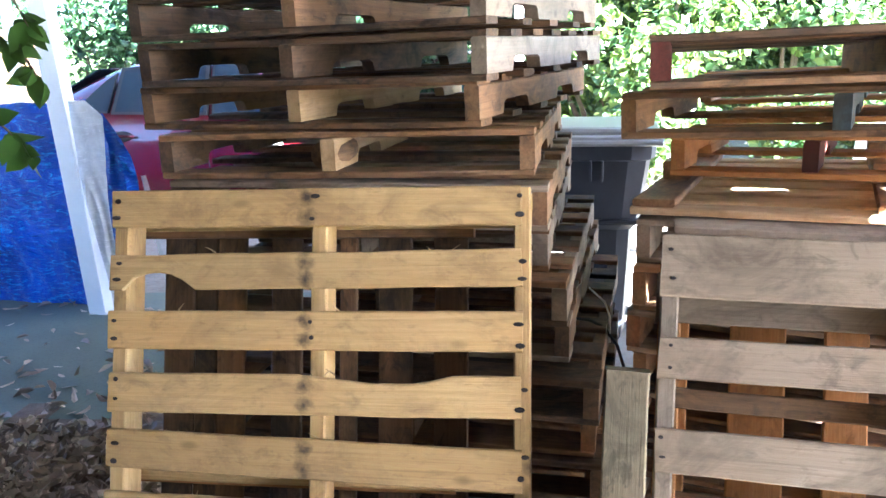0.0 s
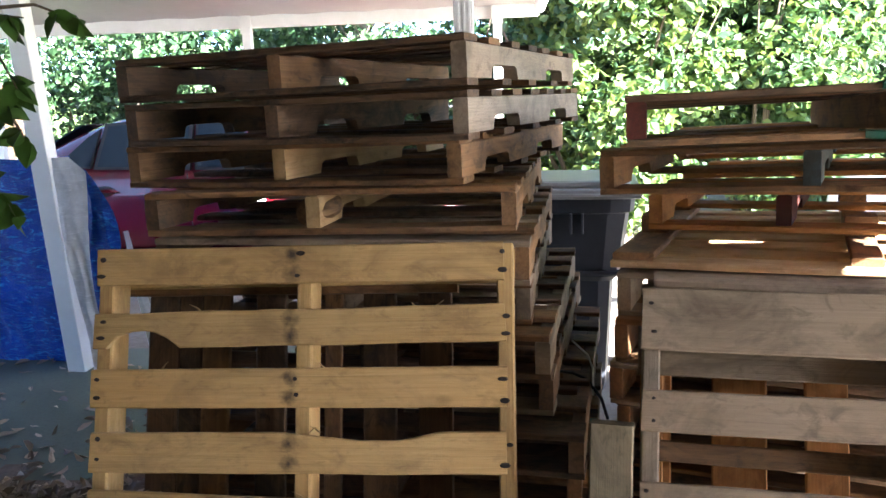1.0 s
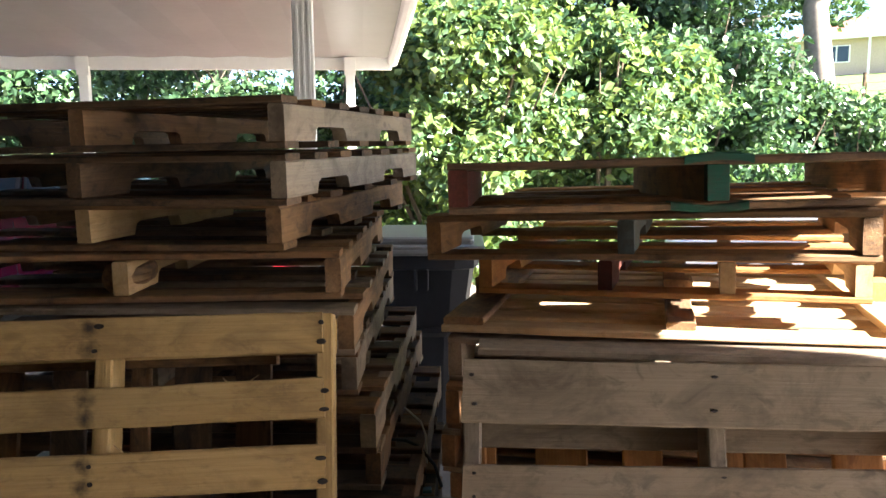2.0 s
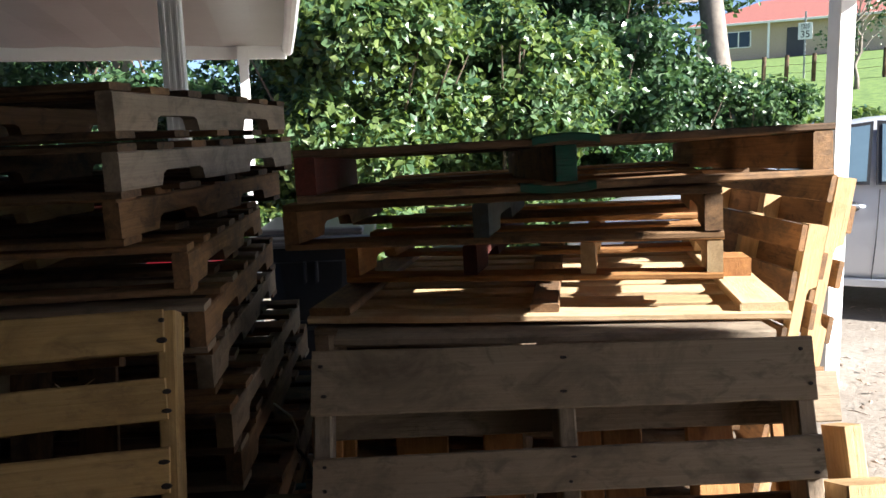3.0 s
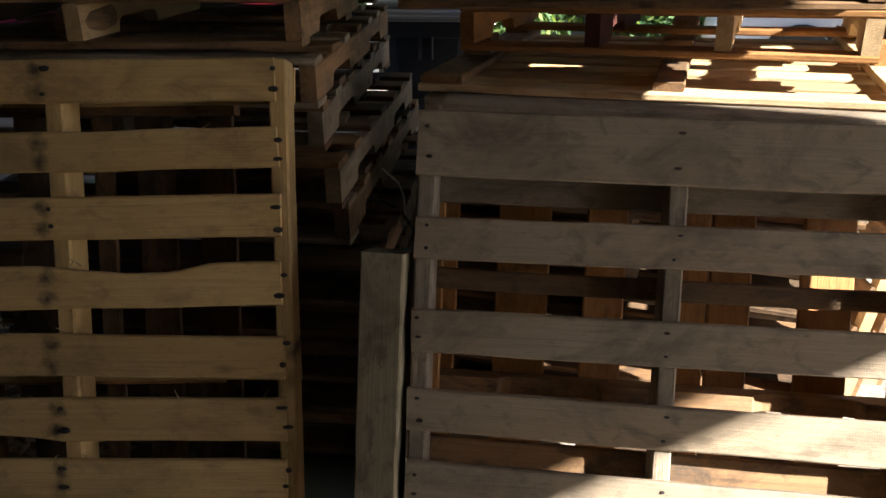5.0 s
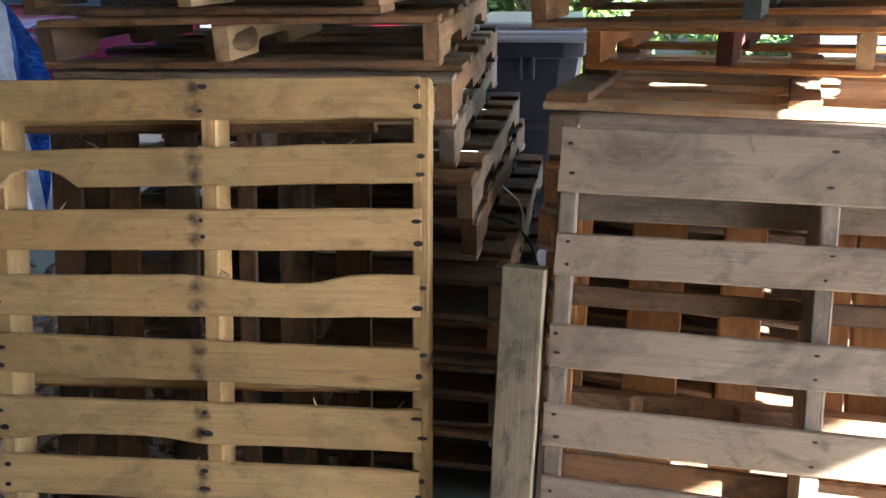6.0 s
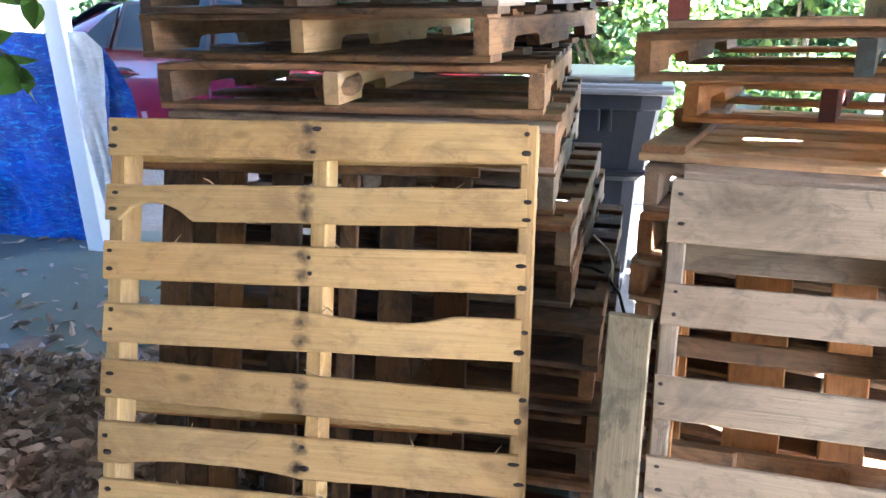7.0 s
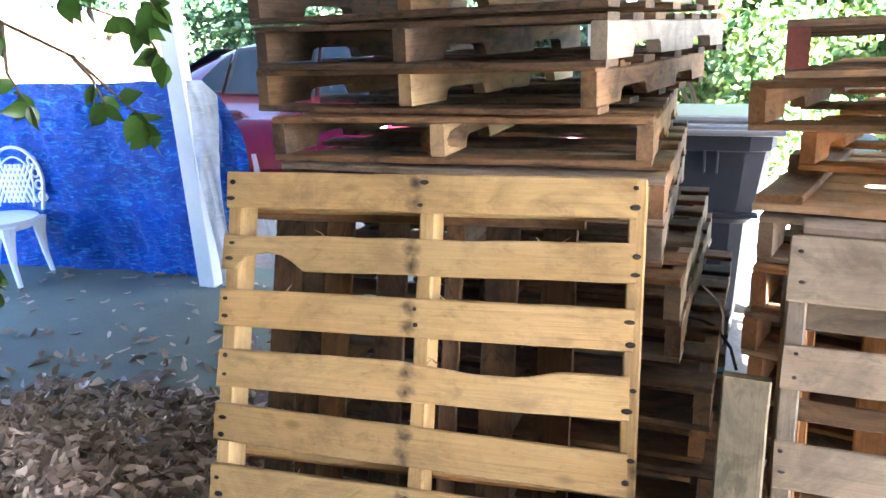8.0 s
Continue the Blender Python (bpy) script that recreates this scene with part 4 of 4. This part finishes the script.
def bush(x, y, w, h, count, mats, seed_value, label, size=0.09, z=0.0):
    rnd = random.Random(seed_value)
    p = thing("bush", pose(x, y, z), label, "bush", "hedge behind the pallets")
    stems = []
    for k in range(7):
        a = rnd.uniform(0, 6.28)
        top = (math.cos(a) * w * 0.45, math.sin(a) * w * 0.3, h * rnd.uniform(0.6, 0.95))
        part("stem", tube([(0.1 * math.cos(a), 0.1 * math.sin(a), 0), (top[0] * 0.5, top[1] * 0.5, top[2] * 0.5), top], 0.03, 6, [0.035, 0.022, 0.006]), TWIG, p)
    clumps = []
    for k in range(26):
        a, rr = rnd.uniform(0, 6.28), rnd.uniform(0.2, 1) ** 0.6
        hz = rnd.uniform(0.12, 0.92)
        taper = 1.0 - 0.35 * hz
        clumps.append(((math.cos(a) * w * 0.5 * rr * taper, math.sin(a) * w * 0.38 * rr * taper, h * hz), (w * rnd.uniform(0.13, 0.24), w * rnd.uniform(0.12, 0.2), h * rnd.uniform(0.08, 0.15))))
    for i, mt in enumerate(mats):
        leaf_cloud("foliage", clumps, int(count * 1.5) // len(mats), size, mt, seed_value * 10 + i, p)
    return p


for i, (x, y, w, h, c, ms, z) in enumerate([
        (-6.5, 11.5, 4.2, 4.6, 17000, [DARK_LEAF, HEDGE_LEAF], 0), (-3.2, 11.8, 4.2, 4.4, 18000, [DARK_LEAF, HEDGE_LEAF], 0), (-0.4, 10.2, 3.4, 3.8, 17000, [DARK_LEAF, HEDGE_LEAF], 0),
        (1.3, 8.3, 2.6, 3.1, 14000, [HEDGE_LEAF, LIME_LEAF], 0), (3.0, 8.8, 2.6, 3.0, 14000, [HEDGE_LEAF, LIME_LEAF, HEDGE_LEAF], 0), (4.4, 9.6, 2.6, 2.9, 12000, [HEDGE_LEAF, DARK_LEAF], 0),
        (5.8, 10.3, 2.4, 2.5, 10000, [DARK_LEAF, HEDGE_LEAF], 0), (7.3, 10.6, 2.2, 2.0, 8000, [HEDGE_LEAF, HEDGE_LEAF], 0.3), (2.2, 12.5, 4.5, 5.6, 9000, [LIME_LEAF, HEDGE_LEAF], 0.2),
        (4.3, 12.6, 3.6, 5.0, 9000, [DARK_LEAF, HEDGE_LEAF], 0.1), (5.9, 12.9, 3.0, 4.6, 8000, [DARK_LEAF, HEDGE_LEAF], 0.2),
        (8.4, 9.6, 1.8, 1.5, 4500, [HEDGE_LEAF, LIME_LEAF], 0.3), (9.6, 8.6, 1.6, 1.25, 3000, [HEDGE_LEAF, LIME_LEAF], 0.3)]):
    bush(x, y, w, h, c, ms, 31 + i, ["dense dark green shrub", "tall glossy green shrub in sun", "bright green hedge shrub with thin stems"][i % 3], 0.11 if y > 11 else 0.098, z)


def tree(x, y, height, r, label, count, mats, seed_value, crown_at=0.45, spread=2.6, size=0.13):
    rnd = random.Random(seed_value)
    z = rise(x, y)
    p = thing("tree", pose(x, y, z - 0.1), label, "tree", "trees beyond the hedge")
    pts = [(rnd.uniform(-0.06, 0.06) * k, rnd.uniform(-0.06, 0.06) * k, height * k / 7) for k in range(8)]
    part("trunk", tube(pts, r, 14, [r * (1.25 if k == 0 else 1 - 0.1 * k) for k in range(8)]), BARK, p, smooth=True)
    clumps = []
    for k in range(14):
        a = rnd.uniform(0, 6.28)
        z0 = height * rnd.uniform(crown_at, 0.9)
        end = (math.cos(a) * spread * rnd.uniform(0.4, 1), math.sin(a) * spread * rnd.uniform(0.4, 1), z0 + rnd.uniform(0.2, 1.4))
        part("limb", tube([(0, 0, z0), (end[0] * 0.5, end[1] * 0.5, (z0 + end[2]) / 2 + 0.15), end], 0.04, 7, [r * 0.3, r * 0.18, 0.012]), BARK, p)
        for _ in range(3):
            clumps.append((tuple(e + rnd.uniform(-0.5, 0.5) for e in end), (rnd.uniform(0.4, 0.9), rnd.uniform(0.4, 0.9), rnd.uniform(0.25, 0.5))))
    for i, mt in enumerate(mats):
        leaf_cloud("crown", clumps, count // len(mats), size, mt, seed_value * 7 + i, p)
    return p


tree(7.4, 11.6, 8.0, 0.26, "tall tree with a pale rough trunk", 9000, [HEDGE_LEAF, DARK_LEAF], 5)
tree(5.2, 14.0, 8.5, 0.18, "slender tree behind the hedge", 9000, [DARK_LEAF, HEDGE_LEAF], 6, 0.3)
tree(0.6, 15.5, 9.0, 0.2, "pale green tree behind the hedge", 9000, [LIME_LEAF, HEDGE_LEAF], 7, 0.3, 3.2)
tree(3.2, 13.5, 8.0, 0.14, "thin-stemmed tree behind the hedge", 14000, [HEDGE_LEAF, LIME_LEAF], 11, 0.2, 2.4)
tree(6.4, 13.4, 8.5, 0.16, "leafy tree beside the pale trunk", 14000, [HEDGE_LEAF, DARK_LEAF], 12, 0.22, 2.3)
tree(-7.0, 16.0, 9.0, 0.25, "dark tree behind the carport", 9000, [DARK_LEAF, HEDGE_LEAF], 8, 0.25, 3.5)
tree(-2.5, 17.0, 9.5, 0.25, "dark tree behind the carport", 9000, [DARK_LEAF, HEDGE_LEAF], 9, 0.25, 3.5)

# ---- dead leaves ----
DEAD_LEAF = leaf("dead_leaf", (0.17, 0.12, 0.09), (0.74, 0.58, 0.46), 0.6, 0.1)


def leaf_pile():
    rng = np.random.default_rng(4)
    bm = bmesh.new()
    n = 40
    def mound(x, y):
        h = 0.34 * math.exp(-((x + 1.75) / 0.95) ** 2 - ((y - 1.75) / 0.75) ** 2)
        return max(0.0, h + 0.03 * noise.noise((x * 4, y * 4, 0)) - 0.03)
    grid = [[bm.verts.new((-3.6 + 3.4 * i / n, 0.2 + 2.9 * j / n, 0.021 + mound(-3.6 + 3.4 * i / n, 0.2 + 2.9 * j / n))) for i in range(n + 1)] for j in range(n + 1)]
    for a, b in zip(grid, grid[1:]):
        for i in range(n):
            if max(v.co.z for v in (a[i], a[i + 1], b[i], b[i + 1])) > 0.0215:
                bm.faces.new((a[i], a[i + 1], b[i + 1], b[i]))
    p = thing("leaf_pile", Matrix.Identity(4), "heap of dry brown fallen leaves on the slab", "leaves", kind="stuff")
    part("litter", bm, plain("leaf_litter", (0.17, 0.12, 0.085), 0.9, 0, 0.4, 30, 0.8), p)
    verts, faces = [], []
    for k in range(15000):
        if k < 13500:
            x, y = rng.normal(-1.75, 0.75), rng.normal(1.75, 0.62)
            if mound(x, y) < 0.004 and rng.uniform() > 0.25 or x > -0.35:
                continue
        else:
            x, y = rng.uniform(-4.6, -0.6), rng.uniform(1.6, 4.5)
            if rng.uniform() > 0.22:
                continue
        z = 0.024 + mound(x, y) + rng.uniform(0, 0.012) * (1 if k < 13500 else 0.2)
        s = rng.uniform(0.026, 0.056)
        m = Matrix.Translation((x, y, z)) @ Euler((rng.normal(0, 0.5 if k < 13500 else 0.15), rng.normal(0, 0.5 if k < 13500 else 0.15), rng.uniform(0, 6.28))).to_matrix().to_4x4()
        c = rng.uniform(-0.3, 0.6) * s
        b = len(verts)
        for q in ((-s, 0, 0), (-0.2 * s, -0.42 * s, c), (0.6 * s, -0.28 * s, c * 0.8), (s, 0, 0.1 * s), (0.6 * s, 0.28 * s, c * 0.8), (-0.2 * s, 0.42 * s, c), (0.2 * s, 0, 0)):
            verts.append(m @ Vector(q))
        for f in ((0, 1, 6), (1, 2, 6), (2, 3, 6), (3, 4, 6), (4, 5, 6), (5, 0, 6)):
            faces.append([b + i for i in f])
    me = bpy.data.meshes.new("fallen_leaves")
    me.from_pydata(verts, [], faces)
    me.materials.append(DEAD_LEAF)
    tagged(placed("fallen_leaves", me, p), kind="stuff")


leaf_pile()

# ---- hanging branch near the camera ----
def hanging_branch():
    p = thing("hanging_branch", pose(0, 0, 0), "thin twig with glossy green leaves hanging into the porch", "branch")
    rnd = random.Random(12)
    main = [(-1.95, 1.9, 1.95), (-1.45, 1.97, 1.55), (-1.27, 1.99, 1.46), (-1.12, 2.0, 1.32), (-1.06, 2.0, 1.25)]
    twigs = [main, [(-1.95, 1.9, 1.95), (-1.45, 1.95, 1.62), (-1.25, 1.98, 1.60), (-1.06, 2.0, 1.53)], [(-1.27, 1.99, 1.46), (-1.22, 1.99, 1.40), (-1.19, 1.99, 1.33)],
             [(-1.45, 1.97, 1.55), (-1.46, 1.97, 1.42), (-1.40, 1.96, 1.33)], [(-1.95, 1.9, 1.95), (-1.72, 1.93, 1.30), (-1.64, 1.96, 0.95), (-1.62, 1.97, 0.80)],
             [(-1.25, 1.98, 1.60), (-1.20, 1.98, 1.66)], [(-1.45, 1.95, 1.62), (-1.46, 1.95, 1.52)], [(-2.3, 1.8, 2.42), (-1.95, 1.9, 1.95)], [(-1.06, 2.0, 1.53), (-1.02, 2.01, 1.44)],
             [(-2.3, 1.8, 2.42), (-1.5, 1.92, 1.90), (-1.12, 1.98, 1.76), (-0.98, 2.0, 1.74)], [(-1.12, 1.98, 1.76), (-0.95, 2.0, 1.77), (-0.85, 2.0, 1.73)], [(-1.12, 1.98, 1.76), (-1.06, 2.0, 1.66), (-1.02, 2.0, 1.57)]]
    for t in twigs:
        part("twig", tube(t, 0.004, 6, [0.006 - 0.004 * i / (len(t) - 1) for i in range(len(t))]), TWIG, p)
    mat = leaf("glossy_leaf", (0.045, 0.10, 0.018), (0.10, 0.19, 0.035), 0.28, 0.3)
    spots = []
    for t, c in zip(twigs, (12, 11, 6, 8, 7, 6, 7, 0, 5, 6, 6, 6)):
        for k in range(c):
            f = (len(t) - 1) * (1 - 0.42 * rnd.random() ** 1.6)
            i = min(int(f), len(t) - 2)
            spots.append(Vector(t[i]).lerp(Vector(t[i + 1]), f - i))
    for q in spots:
        bm = bmesh.new()
        s = rnd.uniform(0.026, 0.042)
        prof = [(-1, 0.03), (-0.7, 0.42), (-0.2, 0.62), (0.3, 0.52), (0.75, 0.24), (1.1, 0.02)]
        cen = [bm.verts.new((x * s, 0, -0.10 * s * (x + 1) ** 2)) for x, w in prof]
        for sg in (1, -1):
            rim = [bm.verts.new((x * s, sg * w * s, 0.22 * w * s - 0.10 * s * (x + 1) ** 2)) for x, w in prof]
            for i in range(5):
                bm.faces.new((cen[i], cen[i + 1], rim[i + 1], rim[i]) if sg > 0 else (cen[i], rim[i], rim[i + 1], cen[i + 1]))
        a = Matrix(((0, 1, 0, 0), (0, 0, -1, 0), (-1, 0, 0, 0), (0, 0, 0, 1))) @ Euler((rnd.gauss(0, 0.5), rnd.gauss(-0.15, 0.45), rnd.gauss(0, 0.75))).to_matrix().to_4x4()
        part("leaf", bm, mat, p, m=Matrix.Translation(q) @ a @ pose(s * 0.9, 0, 0), smooth=True)
    return p


hanging_branch()

# ---- across the road ----
BRICK = plain("house_brick", (0.50, 0.40, 0.30), 0.85, 0, 0.2, 14, 0.3)
ROOFRED = plain("roof_shingle", (0.28, 0.10, 0.08), 0.85, 0, 0.2, 10, 0.3)
ASPHALT = plain("asphalt", (0.11, 0.11, 0.115), 0.85, 0, 0.2, 20, 0.4)


def ribbon(name, d0, d1, lift, mat, label):
    """A band of road lying on the slope, across the line of view."""
    bm = bmesh.new()
    rows = []
    for j in range(7):
        d = d0 + (d1 - d0) * j / 6
        rows.append([bm.verts.new(((d + s) / 1.414, (d - s) / 1.414, rise((d + s) / 1.414, (d - s) / 1.414) + lift)) for s in range(-30, 61, 6)])
    for a, b in zip(rows, rows[1:]):
        for i in range(len(a) - 1):
            bm.faces.new((a[i], a[i + 1], b[i + 1], b[i]))
    return tagged(part(name, bm, mat, None, label), kind="structure")


ribbon("road", 17.0, 23.0, 0.03, ASPHALT, "grey asphalt road beyond the hedge")


def on_ray(px, py, dist):
    """A place on the ground that far off in the direction (px, py)."""
    x, y = 0.5 + px * dist, 0.18 + py * dist
    return x, y, rise(x, y)


def house(m):
    p = thing("house", m @ Matrix.Diagonal((1.25, 1.0, 1.0, 1)), "low brick house with a red shingle roof", "house")
    part("wall", box(-7, 0, 0, 7, 7, 2.7, 0.01), BRICK, p)
    bm = bmesh.new()
    v = [bm.verts.new(q) for q in ((-7.6, -0.7, 2.6), (7.6, -0.7, 2.6), (7.6, 7.7, 2.6), (-7.6, 7.7, 2.6), (-3.5, 3.5, 4.6), (3.5, 3.5, 4.6))]
    for f in ((0, 1, 5, 4), (1, 2, 5), (2, 3, 4, 5), (3, 0, 4), (3, 2, 1, 0)):
        bm.faces.new([v[i] for i in f])
    part("roof", bm, ROOFRED, p)
    part("fascia", box(-7.6, -0.74, 2.46, 7.6, -0.68, 2.62, 0.01), WHITE, p)
    for x in (-4.6, 1.0, 4.4):
        w = part("window", box(x - 0.7, -0.04, 0.9, x + 0.7, 0.02, 2.1, 0.01), WHITE, p)
        for s in (-0.33, 0.33):
            part("pane", box(x + s - 0.29, -0.06, 0.97, x + s + 0.29, -0.035, 2.03), CARGLASS, w)
    part("door", box(-2.0, -0.05, 0.0, -1.0, 0.02, 2.1, 0.01), plain("door_paint", (0.05, 0.05, 0.06), 0.5), p)
    part("porch_post", box(-3.0, -0.72, 0, -2.88, -0.6, 2.6, 0.01), WHITE, p)
    return p


hx, hy, hz = on_ray(0.615, 0.79, 62)
house(Matrix.Translation((hx, hy, hz - 0.1)) @ Euler((0, 0, radians(-38))).to_matrix().to_4x4())


def text_mesh(body, size, mat, parent, m):
    cu = bpy.data.curves.new("lettering", "FONT")
    cu.body, cu.size, cu.align_x, cu.align_y, cu.extrude = body, size, "CENTER", "CENTER", 0.002
    ob = new("lettering", cu)
    bpy.context.view_layer.update()
    me = bpy.data.meshes.new_from_object(ob.evaluated_get(bpy.context.evaluated_depsgraph_get()))
    bpy.data.objects.remove(ob)
    me.materials.clear()
    me.materials.append(mat)
    return placed("lettering", me, parent, m)


def speed_sign(m):
    p = thing("speed_sign", m, "white speed limit sign reading 35 on a post", "sign")
    part("pole", box(-0.04, -0.04, 0, 0.04, 0.04, 3.0, 0.004), plain("galvanised", (0.35, 0.36, 0.36), 0.5, 0.6), p)
    part("plate", box(-0.3, -0.045, 1.75, 0.3, -0.033, 2.5, 0.004), WHITE, p)
    black = plain("sign_black", (0.01, 0.01, 0.01), 0.6)
    text_mesh("SPEED", 0.15, black, p, pose(0, -0.05, 2.38, 90))
    text_mesh("LIMIT", 0.15, black, p, pose(0, -0.05, 2.25, 90))
    text_mesh("35", 0.42, black, p, pose(0, -0.05, 1.97, 90))
    return p


sx, sy, sz = on_ray(0.597, 0.802, 40)
speed_sign(Matrix.Translation((sx, sy, sz)) @ Euler((0, 0, radians(-37))).to_matrix().to_4x4())
wirefence = thing("wire_fence", Matrix.Identity(4), "weathered timber posts with sagging wire", "fence")
posts = [on_ray(px, py, 38) for px, py in ((0.53, 0.848), (0.562, 0.827), (0.582, 0.813), (0.605, 0.796), (0.622, 0.783), (0.66, 0.751), (0.69, 0.724))]
for x, y, z in posts:
    part("fence_post", tube([(x, y, z - 0.2), (x + 0.02, y, z + 1.2)], 0.09, 8), WOOD_OLD, wirefence)
for (x, y, z), (x2, y2, z2) in zip(posts, posts[1:]):
    for h in (0.45, 0.8):
        part("wire", tube([(x, y, z + h), ((x + x2) / 2, (y + y2) / 2, (z + z2) / 2 + h - 0.05), (x2, y2, z2 + h)], 0.008, 5), WOOD_OLD, wirefence)
tree(*on_ray(0.638, 0.767, 33)[:2], 3.4, 0.09, "small sparse shrub tree on the lawn", 700, [DARK_LEAF], 21, 0.3, 1.3, 0.14)


def board_fence(m):
    p = thing("board_fence", m, "tall pale weathered board fence behind the yard", "fence")
    for k in range(27):
        part("fence_board", timber(1.9, 0.14, 0.02, seed(), 0.004, stations=5), WOOD_OLD, p, m=pose(k * 0.15, 0, 0.97 + 0.02 * math.sin(k * 7), 0, -90, 0) @ pose(0, 0, 0, 90))
    for z in (0.5, 1.5):
        part("rail", box(-0.1, 0.02, z, 3.95, 0.07, z + 0.09, 0.004), WOOD_WEATHERED, p)
    return p


board_fence(pose(-9.7, 9.55, 0.0, 0, 0, 1))


def ground_litter():
    rng = np.random.default_rng(9)
    p = thing("ground_litter", Matrix.Identity(4), "dry leaves and twigs strewn on the pale soil", "leaves", kind="stuff")
    verts, faces = [], []
    for k in range(420):
        x, y = rng.uniform(2.2, 6.2), rng.uniform(2.2, 5.6)
        s = rng.uniform(0.012, 0.035)
        w = s * (0.45 if k % 3 else 0.07)
        a = rng.uniform(0, 6.28)
        ln = s * (1 if k % 3 else 2.4)
        m = Matrix.Translation((x, y, 0.016)) @ Euler((rng.normal(0, 0.2), rng.normal(0, 0.2), a)).to_matrix().to_4x4()
        b = len(verts)
        for q in ((-ln, 0, 0), (0, -w, 0.006), (ln, 0, 0), (0, w, 0.006), (0, 0, 0.012)):
            verts.append(m @ Vector(q))
        faces += [[b, b + 1, b + 4], [b + 1, b + 2, b + 4], [b + 2, b + 3, b + 4], [b + 3, b, b + 4]]
    me = bpy.data.meshes.new("strewn_bits")
    me.from_pydata(verts, [], faces)
    me.materials.append(DEAD_LEAF)
    tagged(placed("strewn_bits", me, p), kind="stuff")


ground_litter()
